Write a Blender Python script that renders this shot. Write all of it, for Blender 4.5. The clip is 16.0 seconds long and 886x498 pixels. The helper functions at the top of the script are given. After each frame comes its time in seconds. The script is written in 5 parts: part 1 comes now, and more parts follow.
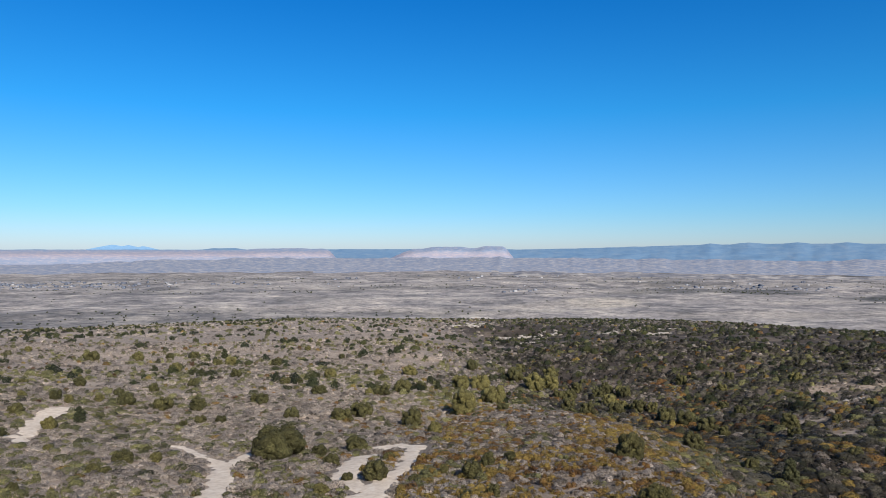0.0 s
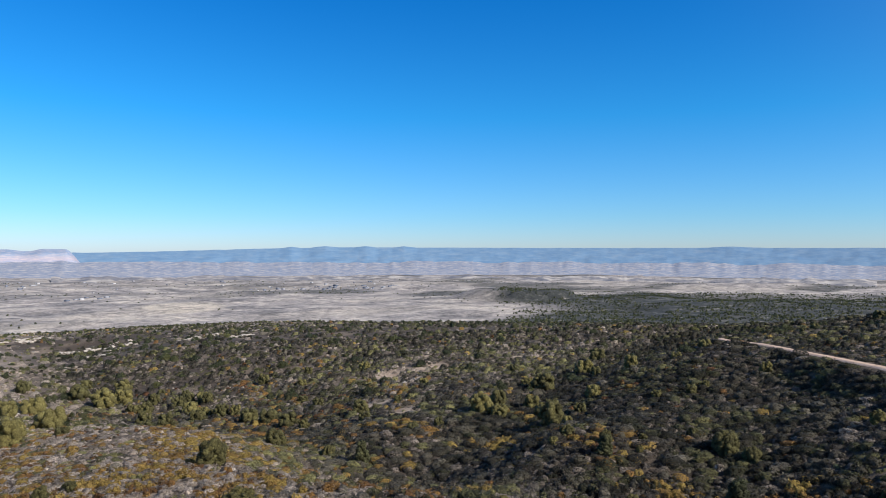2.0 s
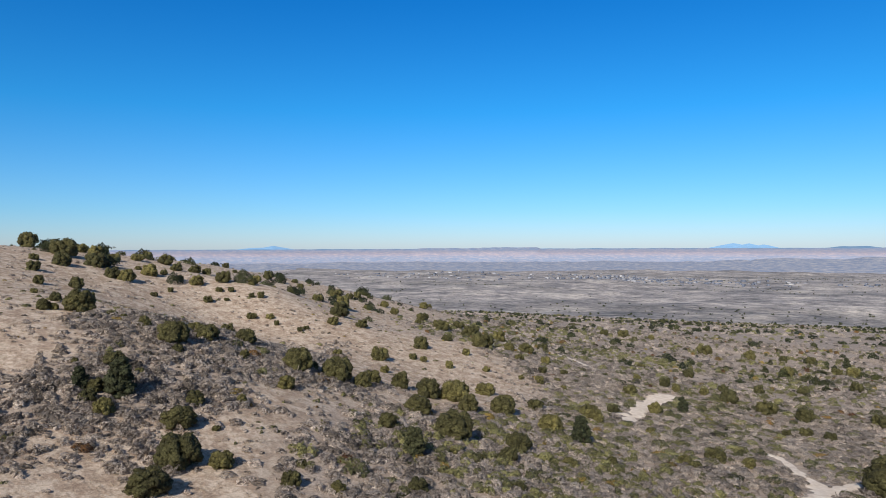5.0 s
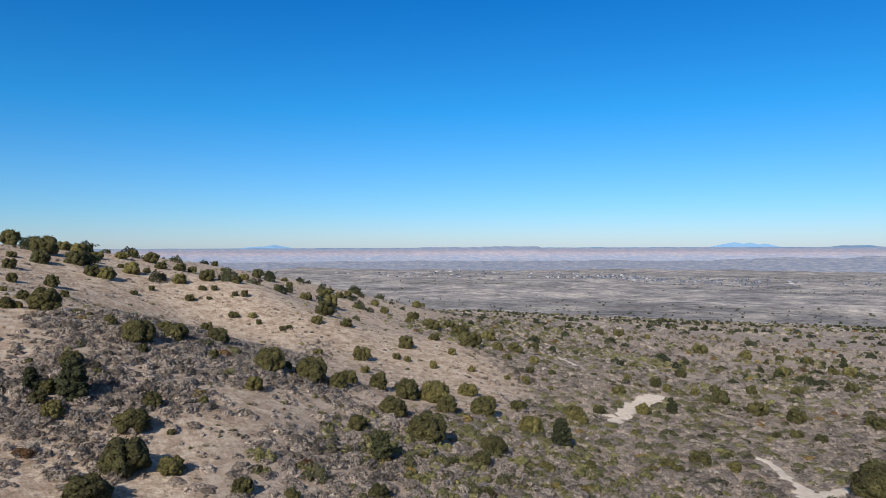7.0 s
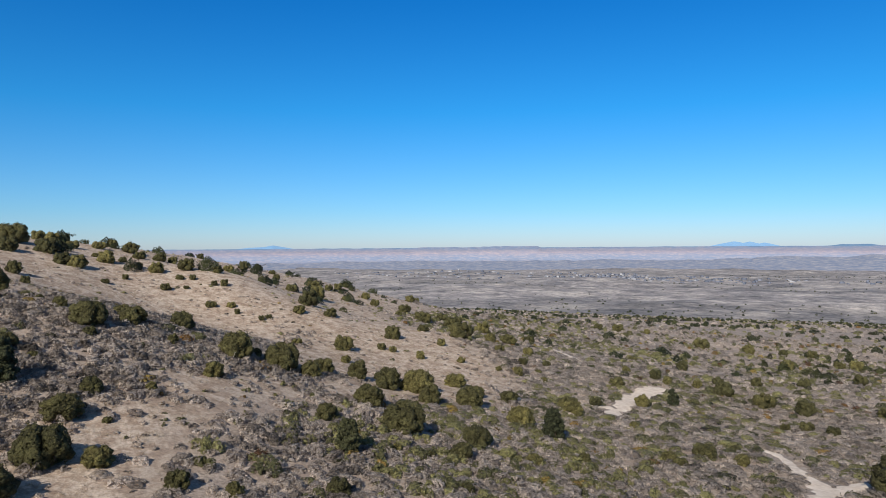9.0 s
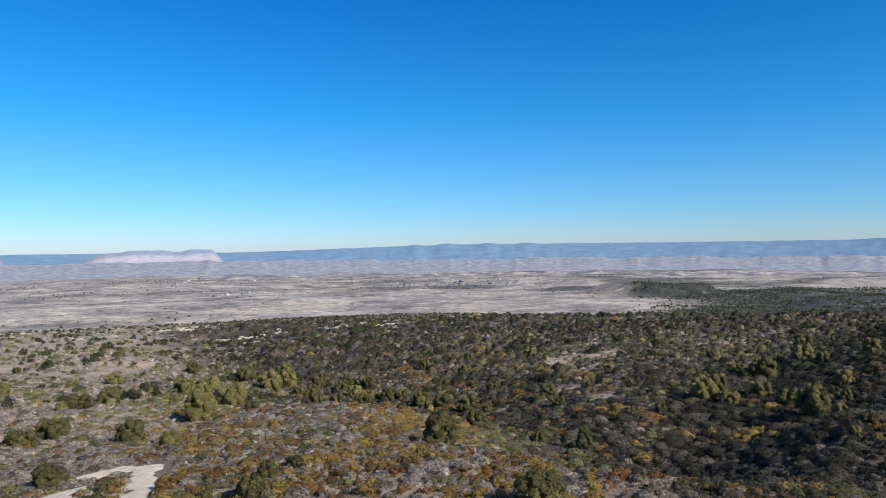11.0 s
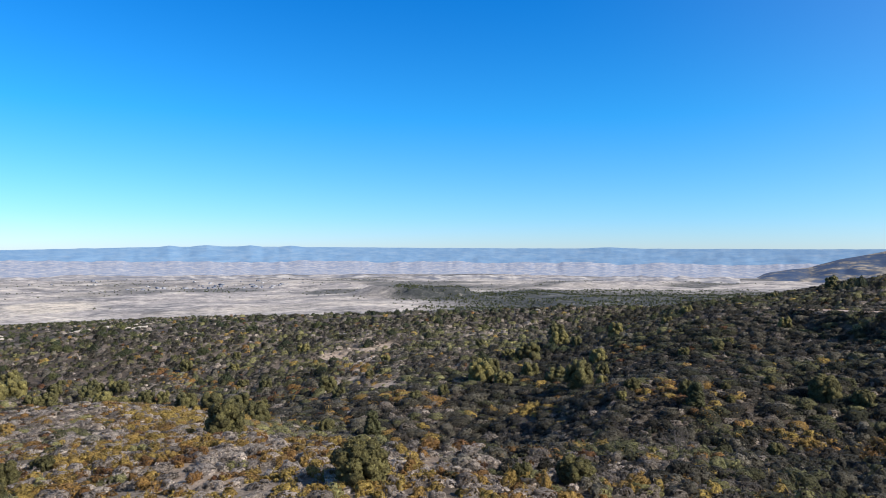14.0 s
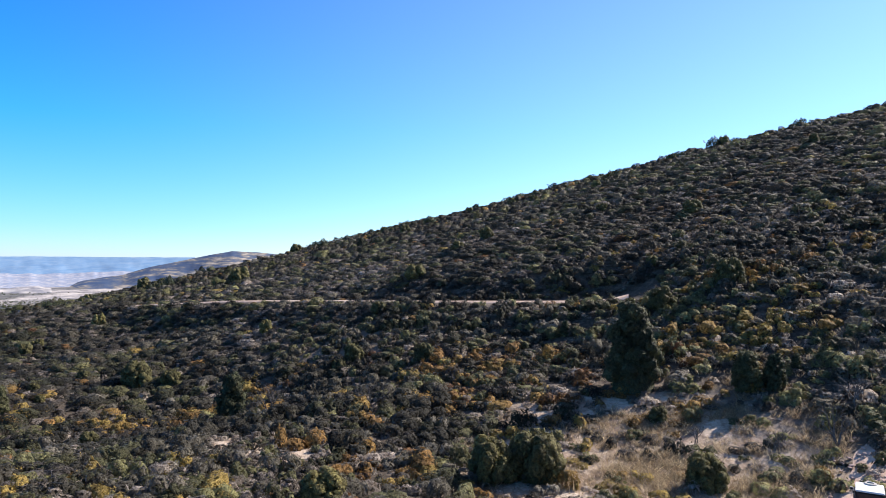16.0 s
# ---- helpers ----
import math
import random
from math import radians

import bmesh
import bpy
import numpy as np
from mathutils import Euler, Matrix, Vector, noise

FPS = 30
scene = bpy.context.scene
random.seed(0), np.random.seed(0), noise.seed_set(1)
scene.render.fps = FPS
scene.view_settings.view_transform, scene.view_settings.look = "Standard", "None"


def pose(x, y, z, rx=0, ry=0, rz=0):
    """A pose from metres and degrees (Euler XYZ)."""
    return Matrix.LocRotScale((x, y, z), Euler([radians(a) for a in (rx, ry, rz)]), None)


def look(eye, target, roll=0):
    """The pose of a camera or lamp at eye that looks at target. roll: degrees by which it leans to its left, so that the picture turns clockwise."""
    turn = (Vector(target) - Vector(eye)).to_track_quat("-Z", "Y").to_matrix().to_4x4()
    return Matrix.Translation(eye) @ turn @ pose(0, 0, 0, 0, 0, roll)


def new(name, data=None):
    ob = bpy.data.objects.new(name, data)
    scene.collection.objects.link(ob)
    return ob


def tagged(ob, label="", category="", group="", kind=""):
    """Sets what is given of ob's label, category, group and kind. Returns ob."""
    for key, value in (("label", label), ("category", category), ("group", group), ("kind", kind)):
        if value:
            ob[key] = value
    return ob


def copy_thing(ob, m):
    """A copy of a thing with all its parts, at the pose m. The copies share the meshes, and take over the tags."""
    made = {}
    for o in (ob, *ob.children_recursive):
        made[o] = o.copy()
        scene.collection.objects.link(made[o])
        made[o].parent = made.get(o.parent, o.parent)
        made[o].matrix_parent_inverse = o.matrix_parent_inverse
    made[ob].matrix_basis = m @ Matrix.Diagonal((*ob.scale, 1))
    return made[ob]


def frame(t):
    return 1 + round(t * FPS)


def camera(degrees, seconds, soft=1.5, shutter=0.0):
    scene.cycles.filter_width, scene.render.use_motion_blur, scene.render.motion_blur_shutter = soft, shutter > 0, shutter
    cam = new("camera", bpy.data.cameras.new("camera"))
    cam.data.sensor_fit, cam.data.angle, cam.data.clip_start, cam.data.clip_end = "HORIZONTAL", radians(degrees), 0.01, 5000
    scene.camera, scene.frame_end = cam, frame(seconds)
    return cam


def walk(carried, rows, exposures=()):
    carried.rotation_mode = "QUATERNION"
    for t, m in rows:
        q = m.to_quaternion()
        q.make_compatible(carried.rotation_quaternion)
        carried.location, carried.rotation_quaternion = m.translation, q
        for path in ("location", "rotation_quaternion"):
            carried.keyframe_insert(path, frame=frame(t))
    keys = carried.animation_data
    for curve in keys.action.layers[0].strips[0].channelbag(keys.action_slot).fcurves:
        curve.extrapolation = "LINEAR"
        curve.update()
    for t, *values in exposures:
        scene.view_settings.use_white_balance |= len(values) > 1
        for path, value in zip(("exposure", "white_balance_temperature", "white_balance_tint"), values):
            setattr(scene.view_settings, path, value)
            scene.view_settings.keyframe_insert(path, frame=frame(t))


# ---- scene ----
# ---- camera ----
cam = camera(65.56, 16.0, soft=0.6)
# seconds, east, north, height, heading, tilt, lean
FLIGHT = [
    (0.0, 0.00, 0.00, 24.00, -0.03, -0.11, 0.08),
    (0.5, 0.17, 0.47, 23.83, 0.48, -0.09, 0.00),
    (0.6, 0.20, 0.56, 23.80, 8.00, -0.08, -0.02),
    (0.7, 0.23, 0.65, 23.77, 15.70, -0.06, -0.01),
    (0.8, 0.27, 0.75, 23.73, 21.25, -0.05, 0.01),
    (1.0, 0.33, 0.93, 23.67, 21.56, -0.02, 0.04),
    (1.5, 0.50, 1.40, 23.50, 21.57, -0.07, 0.13),
    (1.8, 0.58, 1.66, 23.44, 21.70, 0.10, 0.20),
    (1.9, 0.61, 1.75, 23.42, 25.40, 0.16, 0.15),
    (2.0, 0.63, 1.83, 23.40, 33.66, 0.22, 0.12),
    (2.1, 0.66, 1.92, 23.38, 41.30, 0.34, 0.20),
    (2.2, 0.69, 2.01, 23.36, 49.00, 0.45, 0.41),
    (2.3, 0.71, 2.09, 23.34, 55.80, 0.56, 0.40),
    (2.4, 0.74, 2.18, 23.32, 58.49, 0.68, 0.38),
    (2.6, 0.79, 2.35, 23.28, 58.40, 0.63, 0.43),
    (2.7, 0.82, 2.44, 23.26, 55.80, 0.60, 0.45),
    (2.8, 0.85, 2.53, 23.24, 50.00, 0.57, 0.47),
    (2.9, 0.87, 2.61, 23.22, 41.60, 0.55, 0.50),
    (3.0, 0.90, 2.70, 23.20, 33.05, 0.52, 0.52),
    (3.1, 0.91, 2.74, 23.22, 25.20, 0.45, 0.50),
    (3.2, 0.92, 2.78, 23.23, 17.00, 0.39, 0.47),
    (3.3, 0.93, 2.83, 23.25, 11.80, 0.32, 0.45),
    (3.5, 0.94, 2.91, 23.28, 11.32, 0.18, 0.40),
    (3.6, 0.95, 2.95, 23.30, 11.20, 0.14, 0.30),
    (3.8, 0.97, 3.03, 23.33, 3.00, 0.05, 0.25),
    (3.9, 0.97, 3.08, 23.35, -5.30, 0.00, 0.22),
    (4.0, 0.98, 3.12, 23.37, -13.60, -0.04, 0.18),
    (4.1, 0.99, 3.16, 23.38, -22.20, -0.09, 0.05),
    (4.2, 1.00, 3.20, 23.40, -30.89, -0.13, -0.10),
    (4.3, 1.05, 3.34, 23.43, -38.50, -0.14, -0.25),
    (4.4, 1.10, 3.49, 23.47, -44.00, -0.15, -0.24),
    (4.6, 1.19, 3.77, 23.53, -48.00, -0.16, -0.23),
    (5.0, 1.38, 4.34, 23.67, -48.60, -0.19, -0.20),
    (6.3, 2.00, 6.20, 24.10, -48.65, -0.30, -0.10),
    (6.5, 1.83, 6.74, 23.90, -48.70, -0.30, -0.14),
    (7.0, 1.40, 8.10, 23.40, -48.69, -0.27, -0.18),
    (7.5, 0.60, 9.55, 22.75, -48.69, -0.21, -0.24),
    (8.0, -0.20, 11.00, 22.10, -48.69, -0.23, -0.28),
    (8.5, -1.15, 12.40, 21.40, -48.68, -0.21, -0.34),
    (9.0, -2.10, 13.80, 20.70, -48.67, -0.23, -0.37),
    (9.3, -2.43, 14.76, 20.22, -48.66, -0.21, -0.63),
    (9.4, -2.54, 15.08, 20.06, -48.50, -0.20, -0.72),
    (9.5, -2.65, 15.40, 19.90, -47.90, -0.19, -0.81),
    (9.6, -2.76, 15.72, 19.74, -45.30, -0.18, -0.90),
    (9.7, -2.87, 16.04, 19.58, -38.80, -0.17, -0.99),
    (9.8, -2.98, 16.36, 19.42, -29.80, -0.17, -1.08),
    (9.9, -3.09, 16.68, 19.26, -22.00, -0.16, -1.06),
    (10.0, -3.20, 17.00, 19.10, -14.46, -0.15, -1.04),
    (10.1, -3.25, 17.37, 18.97, -5.60, -0.13, -1.07),
    (10.2, -3.20, 17.40, 18.90, 2.25, -0.11, -1.13),
    (10.3, -3.36, 18.12, 18.71, 9.00, -0.09, -1.06),
    (10.5, -3.46, 18.87, 18.45, 15.00, -0.06, -0.93),
    (10.8, -3.62, 19.99, 18.06, 20.00, -0.00, -0.73),
    (11.2, -3.83, 21.49, 17.53, 28.00, 0.07, -0.47),
    (11.6, -4.03, 22.98, 17.01, 38.00, 0.14, -0.21),
    (12.0, -4.24, 24.48, 16.49, 42.70, 0.22, 0.05),
    (12.3, -4.40, 25.60, 16.10, 43.07, 0.27, 0.25),
    (12.5, -4.39, 25.60, 15.95, 43.05, 0.23, 0.32),
    (13.0, -4.37, 25.60, 15.56, 43.05, 0.27, 0.31),
    (13.5, -4.35, 25.60, 15.17, 43.08, 0.33, 0.28),
    (14.0, -4.32, 25.60, 14.79, 43.05, 0.34, 0.30),
    (14.5, -4.30, 25.60, 14.40, 43.08, 0.38, 0.28),
    (14.8, -4.30, 25.60, 13.97, 43.05, 0.52, 0.42),
    (14.9, -4.30, 25.60, 13.83, 43.30, 0.57, 0.46),
    (15.0, -4.30, 25.60, 13.69, 44.90, 0.62, 0.51),
    (15.1, -4.30, 25.60, 13.54, 52.40, 0.67, 0.56),
    (15.2, -4.30, 25.60, 13.40, 60.77, 0.71, 0.60),
    (15.3, -4.30, 25.60, 13.35, 66.90, 0.74, 0.43),
    (15.4, -4.30, 25.60, 13.30, 68.80, 0.77, 0.27),
    (15.5, -4.30, 25.60, 13.25, 69.50, 0.78, 0.10),
    (15.6, -4.30, 25.60, 13.20, 69.80, 0.83, 0.19),
    (15.7, -4.30, 25.60, 13.15, 72.20, 0.86, 0.27),
    (15.8, -4.30, 25.60, 13.10, 79.93, 0.89, 0.36),
    (15.9, -4.30, 25.60, 13.05, 88.00, 1.06, 0.25),
    (16.0, -4.30, 25.60, 13.00, 96.02, 1.23, 0.13),
]
EXPOSURES = [(0, 0.05, 6500, 10), (0.6, 0.1, 6500, 10), (1.2, 0.15, 6500, 10), (1.8, 0.2, 6500, 10), (2.4, 0.6, 6500, 10), (2.8, 0.6, 6500, 10), (3.3, 0.35, 6500, 10), (4.2, 0.1, 6500, 10), (6.3, 0, 6500, 10), (9.5, -0.02, 6500, 10), (10.2, 0, 6500, 10), (12.3, 0.6, 6500, 10), (14.8, 0.6, 6500, 10), (15.5, 0.72, 6500, 10), (15.7, 0.75, 6500, 11), (16, 1, 6500, 15)]
walk(cam, [(t, pose(x, y, z, 90 + tilt, 0, -heading) @ pose(0, 0, 0, 0, 0, lean)) for t, x, y, z, heading, tilt, lean in FLIGHT],
     exposures=EXPOSURES)

# ---- light ----
SUN_AZ, SUN_EL = 153.0, 35.0          # clockwise from north, above the horizon
world = bpy.data.worlds.new("world")
scene.world = world
world.use_nodes = True
wn, wl = world.node_tree.nodes, world.node_tree.links
wn.clear()
sky = wn.new("ShaderNodeTexSky")
sky.sky_type = "NISHITA"
sky.sun_disc = False
sky.sun_elevation, sky.sun_rotation = radians(SUN_EL), radians(SUN_AZ)
sky.altitude, sky.air_density, sky.dust_density, sky.ozone_density = 1500, 1.0, 0.8, 3.0
# clear dry air: deep blue overhead, paler low down and towards the sun
deep = wn.new("ShaderNodeMix")
deep.data_type, deep.blend_type = "RGBA", "MULTIPLY"
deep.inputs[0].default_value = 1.0
way = wn.new("ShaderNodeTexCoord").outputs["Generated"]
up = wn.new("ShaderNodeSeparateXYZ")
wl.new(way, up.inputs[0])
tone = wn.new("ShaderNodeValToRGB")
for e, (p, c) in zip([tone.color_ramp.elements[0], tone.color_ramp.elements[1]] + [tone.color_ramp.elements.new(0.5) for _ in range(4)],
                     [(0.0, (0.72, 0.85, 1.13)), (1.0, (0.72, 0.66, 0.64)), (0.05, (0.51, 0.86, 1.16)), (0.19, (0.15, 0.88, 1.33)), (0.36, (0.04, 0.75, 1.39)), (0.60, (0.58, 0.66, 0.76))]):
    e.position, e.color = p, (*c, 1)
wl.new(up.outputs["Z"], tone.inputs[0])
SUN_WAY = (math.sin(radians(SUN_AZ)) * math.cos(radians(SUN_EL)), math.cos(radians(SUN_AZ)) * math.cos(radians(SUN_EL)), math.sin(radians(SUN_EL)))
dot = wn.new("ShaderNodeVectorMath")
dot.operation = "DOT_PRODUCT"
dot.inputs[1].default_value = SUN_WAY
wl.new(way, dot.inputs[0])
glow = wn.new("ShaderNodeMapRange")
glow.interpolation_type = "SMOOTHSTEP"
glow.inputs["From Min"].default_value, glow.inputs["From Max"].default_value, glow.inputs["To Max"].default_value = 0.0, 0.85, 0.68
wl.new(dot.outputs["Value"], glow.inputs["Value"])
near_sun = wn.new("ShaderNodeMix")
near_sun.data_type = "RGBA"
near_sun.inputs[7].default_value = (0.95, 0.97, 1.03, 1)
wl.new(glow.outputs[0], near_sun.inputs[0])
wl.new(tone.outputs[0], near_sun.inputs[6])
wl.new(sky.outputs[0], deep.inputs[6])
wl.new(near_sun.outputs[2], deep.inputs[7])
bg = wn.new("ShaderNodeBackground")
bg.inputs["Strength"].default_value = 0.10
wl.new(deep.outputs[2], bg.inputs["Color"])
wl.new(bg.outputs[0], wn.new("ShaderNodeOutputWorld").inputs["Surface"])

sun = new("sun", bpy.data.lights.new("sun", "SUN"))
sun.data.energy, sun.data.angle, sun.data.color = 5.0, radians(0.53), (1.0, 0.94, 0.85)
sun.matrix_world = look((0, 0, 200), Vector((0, 0, 200)) - Vector(SUN_WAY))


# ---- materials ----
class Nodes:
    """A short way to write node trees."""

    def __init__(self, name, rough=0.9):
        self.mat = bpy.data.materials.new(name)
        self.mat.use_nodes = True
        self.t = self.mat.node_tree
        self.b = self.t.nodes["Principled BSDF"]
        self.b.inputs["Roughness"].default_value = rough
        self.b.inputs["Specular IOR Level"].default_value = 0.2

    def add(self, kind, **values):
        n = self.t.nodes.new(kind)
        for k, v in values.items():
            n.inputs[k.replace("_", " ")].default_value = v
        return n

    def link(self, a, b):
        self.t.links.new(a, b)

    def place(self):
        return self.t.nodes.new("ShaderNodeNewGeometry").outputs["Position"]

    def noise(self, scale, detail=4.0, rough=0.6, where=None):
        n = self.add("ShaderNodeTexNoise", Scale=scale, Detail=detail, Roughness=rough)
        self.link(where or self.place(), n.inputs["Vector"])
        return n.outputs["Fac"]

    def ramp(self, fac, stops):
        n = self.t.nodes.new("ShaderNodeValToRGB")
        while len(n.color_ramp.elements) < len(stops):
            n.color_ramp.elements.new(0.5)
        for e, (p, c) in zip(n.color_ramp.elements, stops):
            e.position, e.color = p, (*c, 1) if len(c) == 3 else c
        self.link(fac, n.inputs["Fac"])
        return n.outputs["Color"]

    def mix(self, fac, a, b, mode="MIX"):
        n = self.t.nodes.new("ShaderNodeMix")
        n.data_type, n.blend_type = "RGBA", mode
        for socket, value in ((n.inputs[0], fac), (n.inputs[6], a), (n.inputs[7], b)):
            if hasattr(value, "is_linked"):
                self.link(value, socket)
            else:
                socket.default_value = value if isinstance(value, float) else (*value, 1)
        return n.outputs[2]

    def attr(self, name):
        n = self.t.nodes.new("ShaderNodeAttribute")
        n.attribute_name = name
        return n

    def bump(self, height, strength, distance):
        n = self.add("ShaderNodeBump", Strength=strength, Distance=distance)
        self.link(height, n.inputs["Height"])
        self.link(n.outputs[0], self.b.inputs["Normal"])

    def thin(self, colour, share, gaps=None, keep=0.5):
        """Leaves let some of the light through, and leave gaps between them."""
        n = self.t.nodes.new("ShaderNodeBsdfTranslucent")
        self.link(colour, n.inputs["Color"])
        m = self.add("ShaderNodeMixShader")
        m.inputs[0].default_value = share
        self.link(self.b.outputs[0], m.inputs[1])
        self.link(n.outputs[0], m.inputs[2])
        out = m.outputs[0]
        if gaps:
            leafy = self.add("ShaderNodeMath")
            leafy.operation = "GREATER_THAN"
            leafy.inputs[1].default_value = keep
            self.link(gaps, leafy.inputs[0])
            g = self.add("ShaderNodeMixShader")
            self.link(leafy.outputs[0], g.inputs[0])
            self.link(self.t.nodes.new("ShaderNodeBsdfTransparent").outputs[0], g.inputs[1])
            self.link(out, g.inputs[2])
            out = g.outputs[0]
        self.link(out, self.t.nodes["Material Output"].inputs["Surface"])

    def done(self, colour):
        self.link(colour, self.b.inputs["Base Color"])
        return self.mat


def ground_material():
    m = Nodes("ground", 0.95)
    zone = m.t.nodes.new("ShaderNodeSeparateColor")
    m.link(m.attr("zone").outputs["Color"], zone.inputs[0])
    bare, valley, pale = zone.outputs[0], zone.outputs[1], zone.outputs[2]
    soil = m.ramp(m.noise(0.35, 9, 0.75), [(0.28, (0.165, 0.132, 0.108)), (0.5, (0.315, 0.258, 0.212)), (0.72, (0.47, 0.38, 0.31))])
    tan = m.ramp(m.noise(0.8, 10, 0.78), [(0.25, (0.29, 0.225, 0.17)), (0.48, (0.51, 0.41, 0.315)), (0.75, (0.66, 0.55, 0.445))])
    dry = m.ramp(m.noise(0.55, 7, 0.82), [(0.45, (1.05, 1.05, 1.05)), (0.53, (0.72, 0.65, 0.60)), (0.62, (0.50, 0.42, 0.38))])
    pebbles = m.ramp(m.noise(2.6, 6, 0.85), [(0.38, (0.62, 0.60, 0.58)), (0.52, (1, 1, 1)), (0.66, (1.18, 1.17, 1.15))])
    tan = m.mix(0.9, m.mix(0.8, tan, dry, "MULTIPLY"), pebbles, "MULTIPLY")
    # dead leaves and twigs under the eastern scrub, darkened for the shade between plants
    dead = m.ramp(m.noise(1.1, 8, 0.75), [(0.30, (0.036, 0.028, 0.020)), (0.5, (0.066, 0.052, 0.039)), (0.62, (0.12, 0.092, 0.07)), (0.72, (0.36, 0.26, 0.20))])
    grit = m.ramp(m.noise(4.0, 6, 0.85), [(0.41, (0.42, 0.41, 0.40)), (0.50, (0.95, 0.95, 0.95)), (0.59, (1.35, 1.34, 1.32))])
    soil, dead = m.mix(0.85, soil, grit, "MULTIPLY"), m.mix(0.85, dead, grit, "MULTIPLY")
    near = m.mix(bare, m.mix(m.attr("shaded_litter").outputs["Fac"], soil, dead), tan)
    plain = m.ramp(m.noise(0.010, 14, 0.74), [(0.37, (0.19, 0.178, 0.172)), (0.455, (0.32, 0.29, 0.275)), (0.53, (0.425, 0.38, 0.35)), (0.60, (0.59, 0.525, 0.46))])
    speck = m.ramp(m.noise(0.09, 8, 0.85), [(0.42, (0.38, 0.39, 0.38)), (0.53, (1, 1, 1))])
    wide = m.ramp(m.noise(0.034, 12, 0.82), [(0.42, (0.48, 0.49, 0.51)), (0.50, (0.94, 0.94, 0.95)), (0.58, (1.18, 1.16, 1.12))])
    plain = m.mix(pale, plain, (0.56, 0.49, 0.41))
    plain = m.mix(0.6, plain, speck, "MULTIPLY")
    plain = m.mix(0.9, plain, wide, "MULTIPLY")
    brush = m.ramp(m.noise(0.05, 10, 0.85), [(0.42, (0.028, 0.032, 0.032)), (0.52, (0.055, 0.058, 0.055)), (0.57, (0.10, 0.098, 0.09)), (0.64, (0.30, 0.27, 0.24))])
    plain = m.mix(m.attr("wood").outputs["Fac"], plain, brush)
    m.bump(m.noise(2.5, 8, 0.7), 0.6, 0.25)
    return m.done(m.mix(valley, near, plain))


def path_material(name, dark, mid, light, scale=1.2):
    m = Nodes(name, 0.95)
    c = m.ramp(m.noise(scale, 9, 0.72), [(0.28, dark), (0.5, mid), (0.72, light)])
    m.bump(m.noise(6, 6, 0.7), 0.5, 0.08)
    return m.done(c)


def leaf_material(name, dark, mid, light, sheer=0.18, keep=0.482):
    """Foliage: one tone a plant (tint), small changes leaf by leaf, gaps between the sprays."""
    m = Nodes(name, 0.75)
    tint = m.attr("tint").outputs["Fac"]
    leaf = m.t.nodes.new("ShaderNodeNewGeometry").outputs["Random Per Island"]
    c = m.ramp(tint, [(0.0, dark), (0.5, mid), (1.0, light)])
    k = m.ramp(leaf, [(0.0, (0.62, 0.62, 0.62)), (1.0, (1.22, 1.22, 1.18))])
    spray = m.noise(4.2, 5, 0.75)
    speck = m.ramp(m.noise(7.5, 4, 0.8), [(0.40, (0.45, 0.45, 0.45)), (0.50, (1.0, 1.0, 1.0)), (0.60, (1.5, 1.5, 1.45))])
    m.bump(spray, 1.0, 0.5)
    c = m.mix(0.8, m.mix(1.0, c, k, "MULTIPLY"), speck, "MULTIPLY")
    m.thin(c, sheer, spray, keep)
    return m.done(c)


def tree_material(name, dark, light):
    """Foliage of a tree that is an object of its own."""
    m = Nodes(name, 0.75)
    own = m.t.nodes.new("ShaderNodeObjectInfo").outputs["Random"]
    leaf = m.t.nodes.new("ShaderNodeNewGeometry").outputs["Random Per Island"]
    c = m.ramp(own, [(0.0, dark), (0.6, [0.7 * p + 0.3 * q for p, q in zip(dark, light)]), (1.0, light)])
    k = m.ramp(leaf, [(0.0, (0.62, 0.62, 0.62)), (1.0, (1.25, 1.25, 1.18))])
    speck = m.ramp(m.noise(5.5, 5, 0.8), [(0.40, (0.35, 0.35, 0.35)), (0.50, (0.95, 0.95, 0.95)), (0.60, (1.5, 1.5, 1.45))])
    spray = m.noise(4.6, 5, 0.75)
    m.bump(spray, 1.0, 0.4)
    c = m.mix(0.8, m.mix(1.0, c, k, "MULTIPLY"), speck, "MULTIPLY")
    m.thin(c, 0.14, spray, 0.44)
    return m.done(c)


MAT_GROUND = ground_material()
MAT_SAND = path_material("pale_sand", (0.48, 0.38, 0.29), (0.66, 0.55, 0.44), (0.78, 0.70, 0.60))
MAT_ROAD = path_material("red_dirt", (0.34, 0.22, 0.16), (0.52, 0.37, 0.28), (0.64, 0.50, 0.40))
MAT_BARK = path_material("bark", (0.05, 0.035, 0.025), (0.10, 0.075, 0.055), (0.17, 0.135, 0.105), 9)
MAT_JUNIPER = tree_material("juniper_leaf", (0.108, 0.102, 0.046), (0.255, 0.222, 0.084))
MAT_PINE = tree_material("pine_leaf", (0.066, 0.074, 0.040), (0.120, 0.122, 0.060))
MAT_FAR_TREE = leaf_material("far_tree_leaf", (0.035, 0.046, 0.026), (0.062, 0.072, 0.034), (0.11, 0.11, 0.042))
MAT_GREY = leaf_material("grey_scrub_leaf", (0.066, 0.059, 0.051), (0.43, 0.36, 0.31), (0.74, 0.62, 0.54), 0.28, 0.485)
# darker scrub leaf: the eastern slopes' shade is in its colour
MAT_DARK = leaf_material("shaded_scrub_leaf", (0.036, 0.034, 0.026), (0.135, 0.122, 0.094), (0.27, 0.24, 0.195))
MAT_GREEN = leaf_material("green_scrub_leaf", (0.042, 0.043, 0.027), (0.175, 0.170, 0.082), (0.345, 0.320, 0.140))
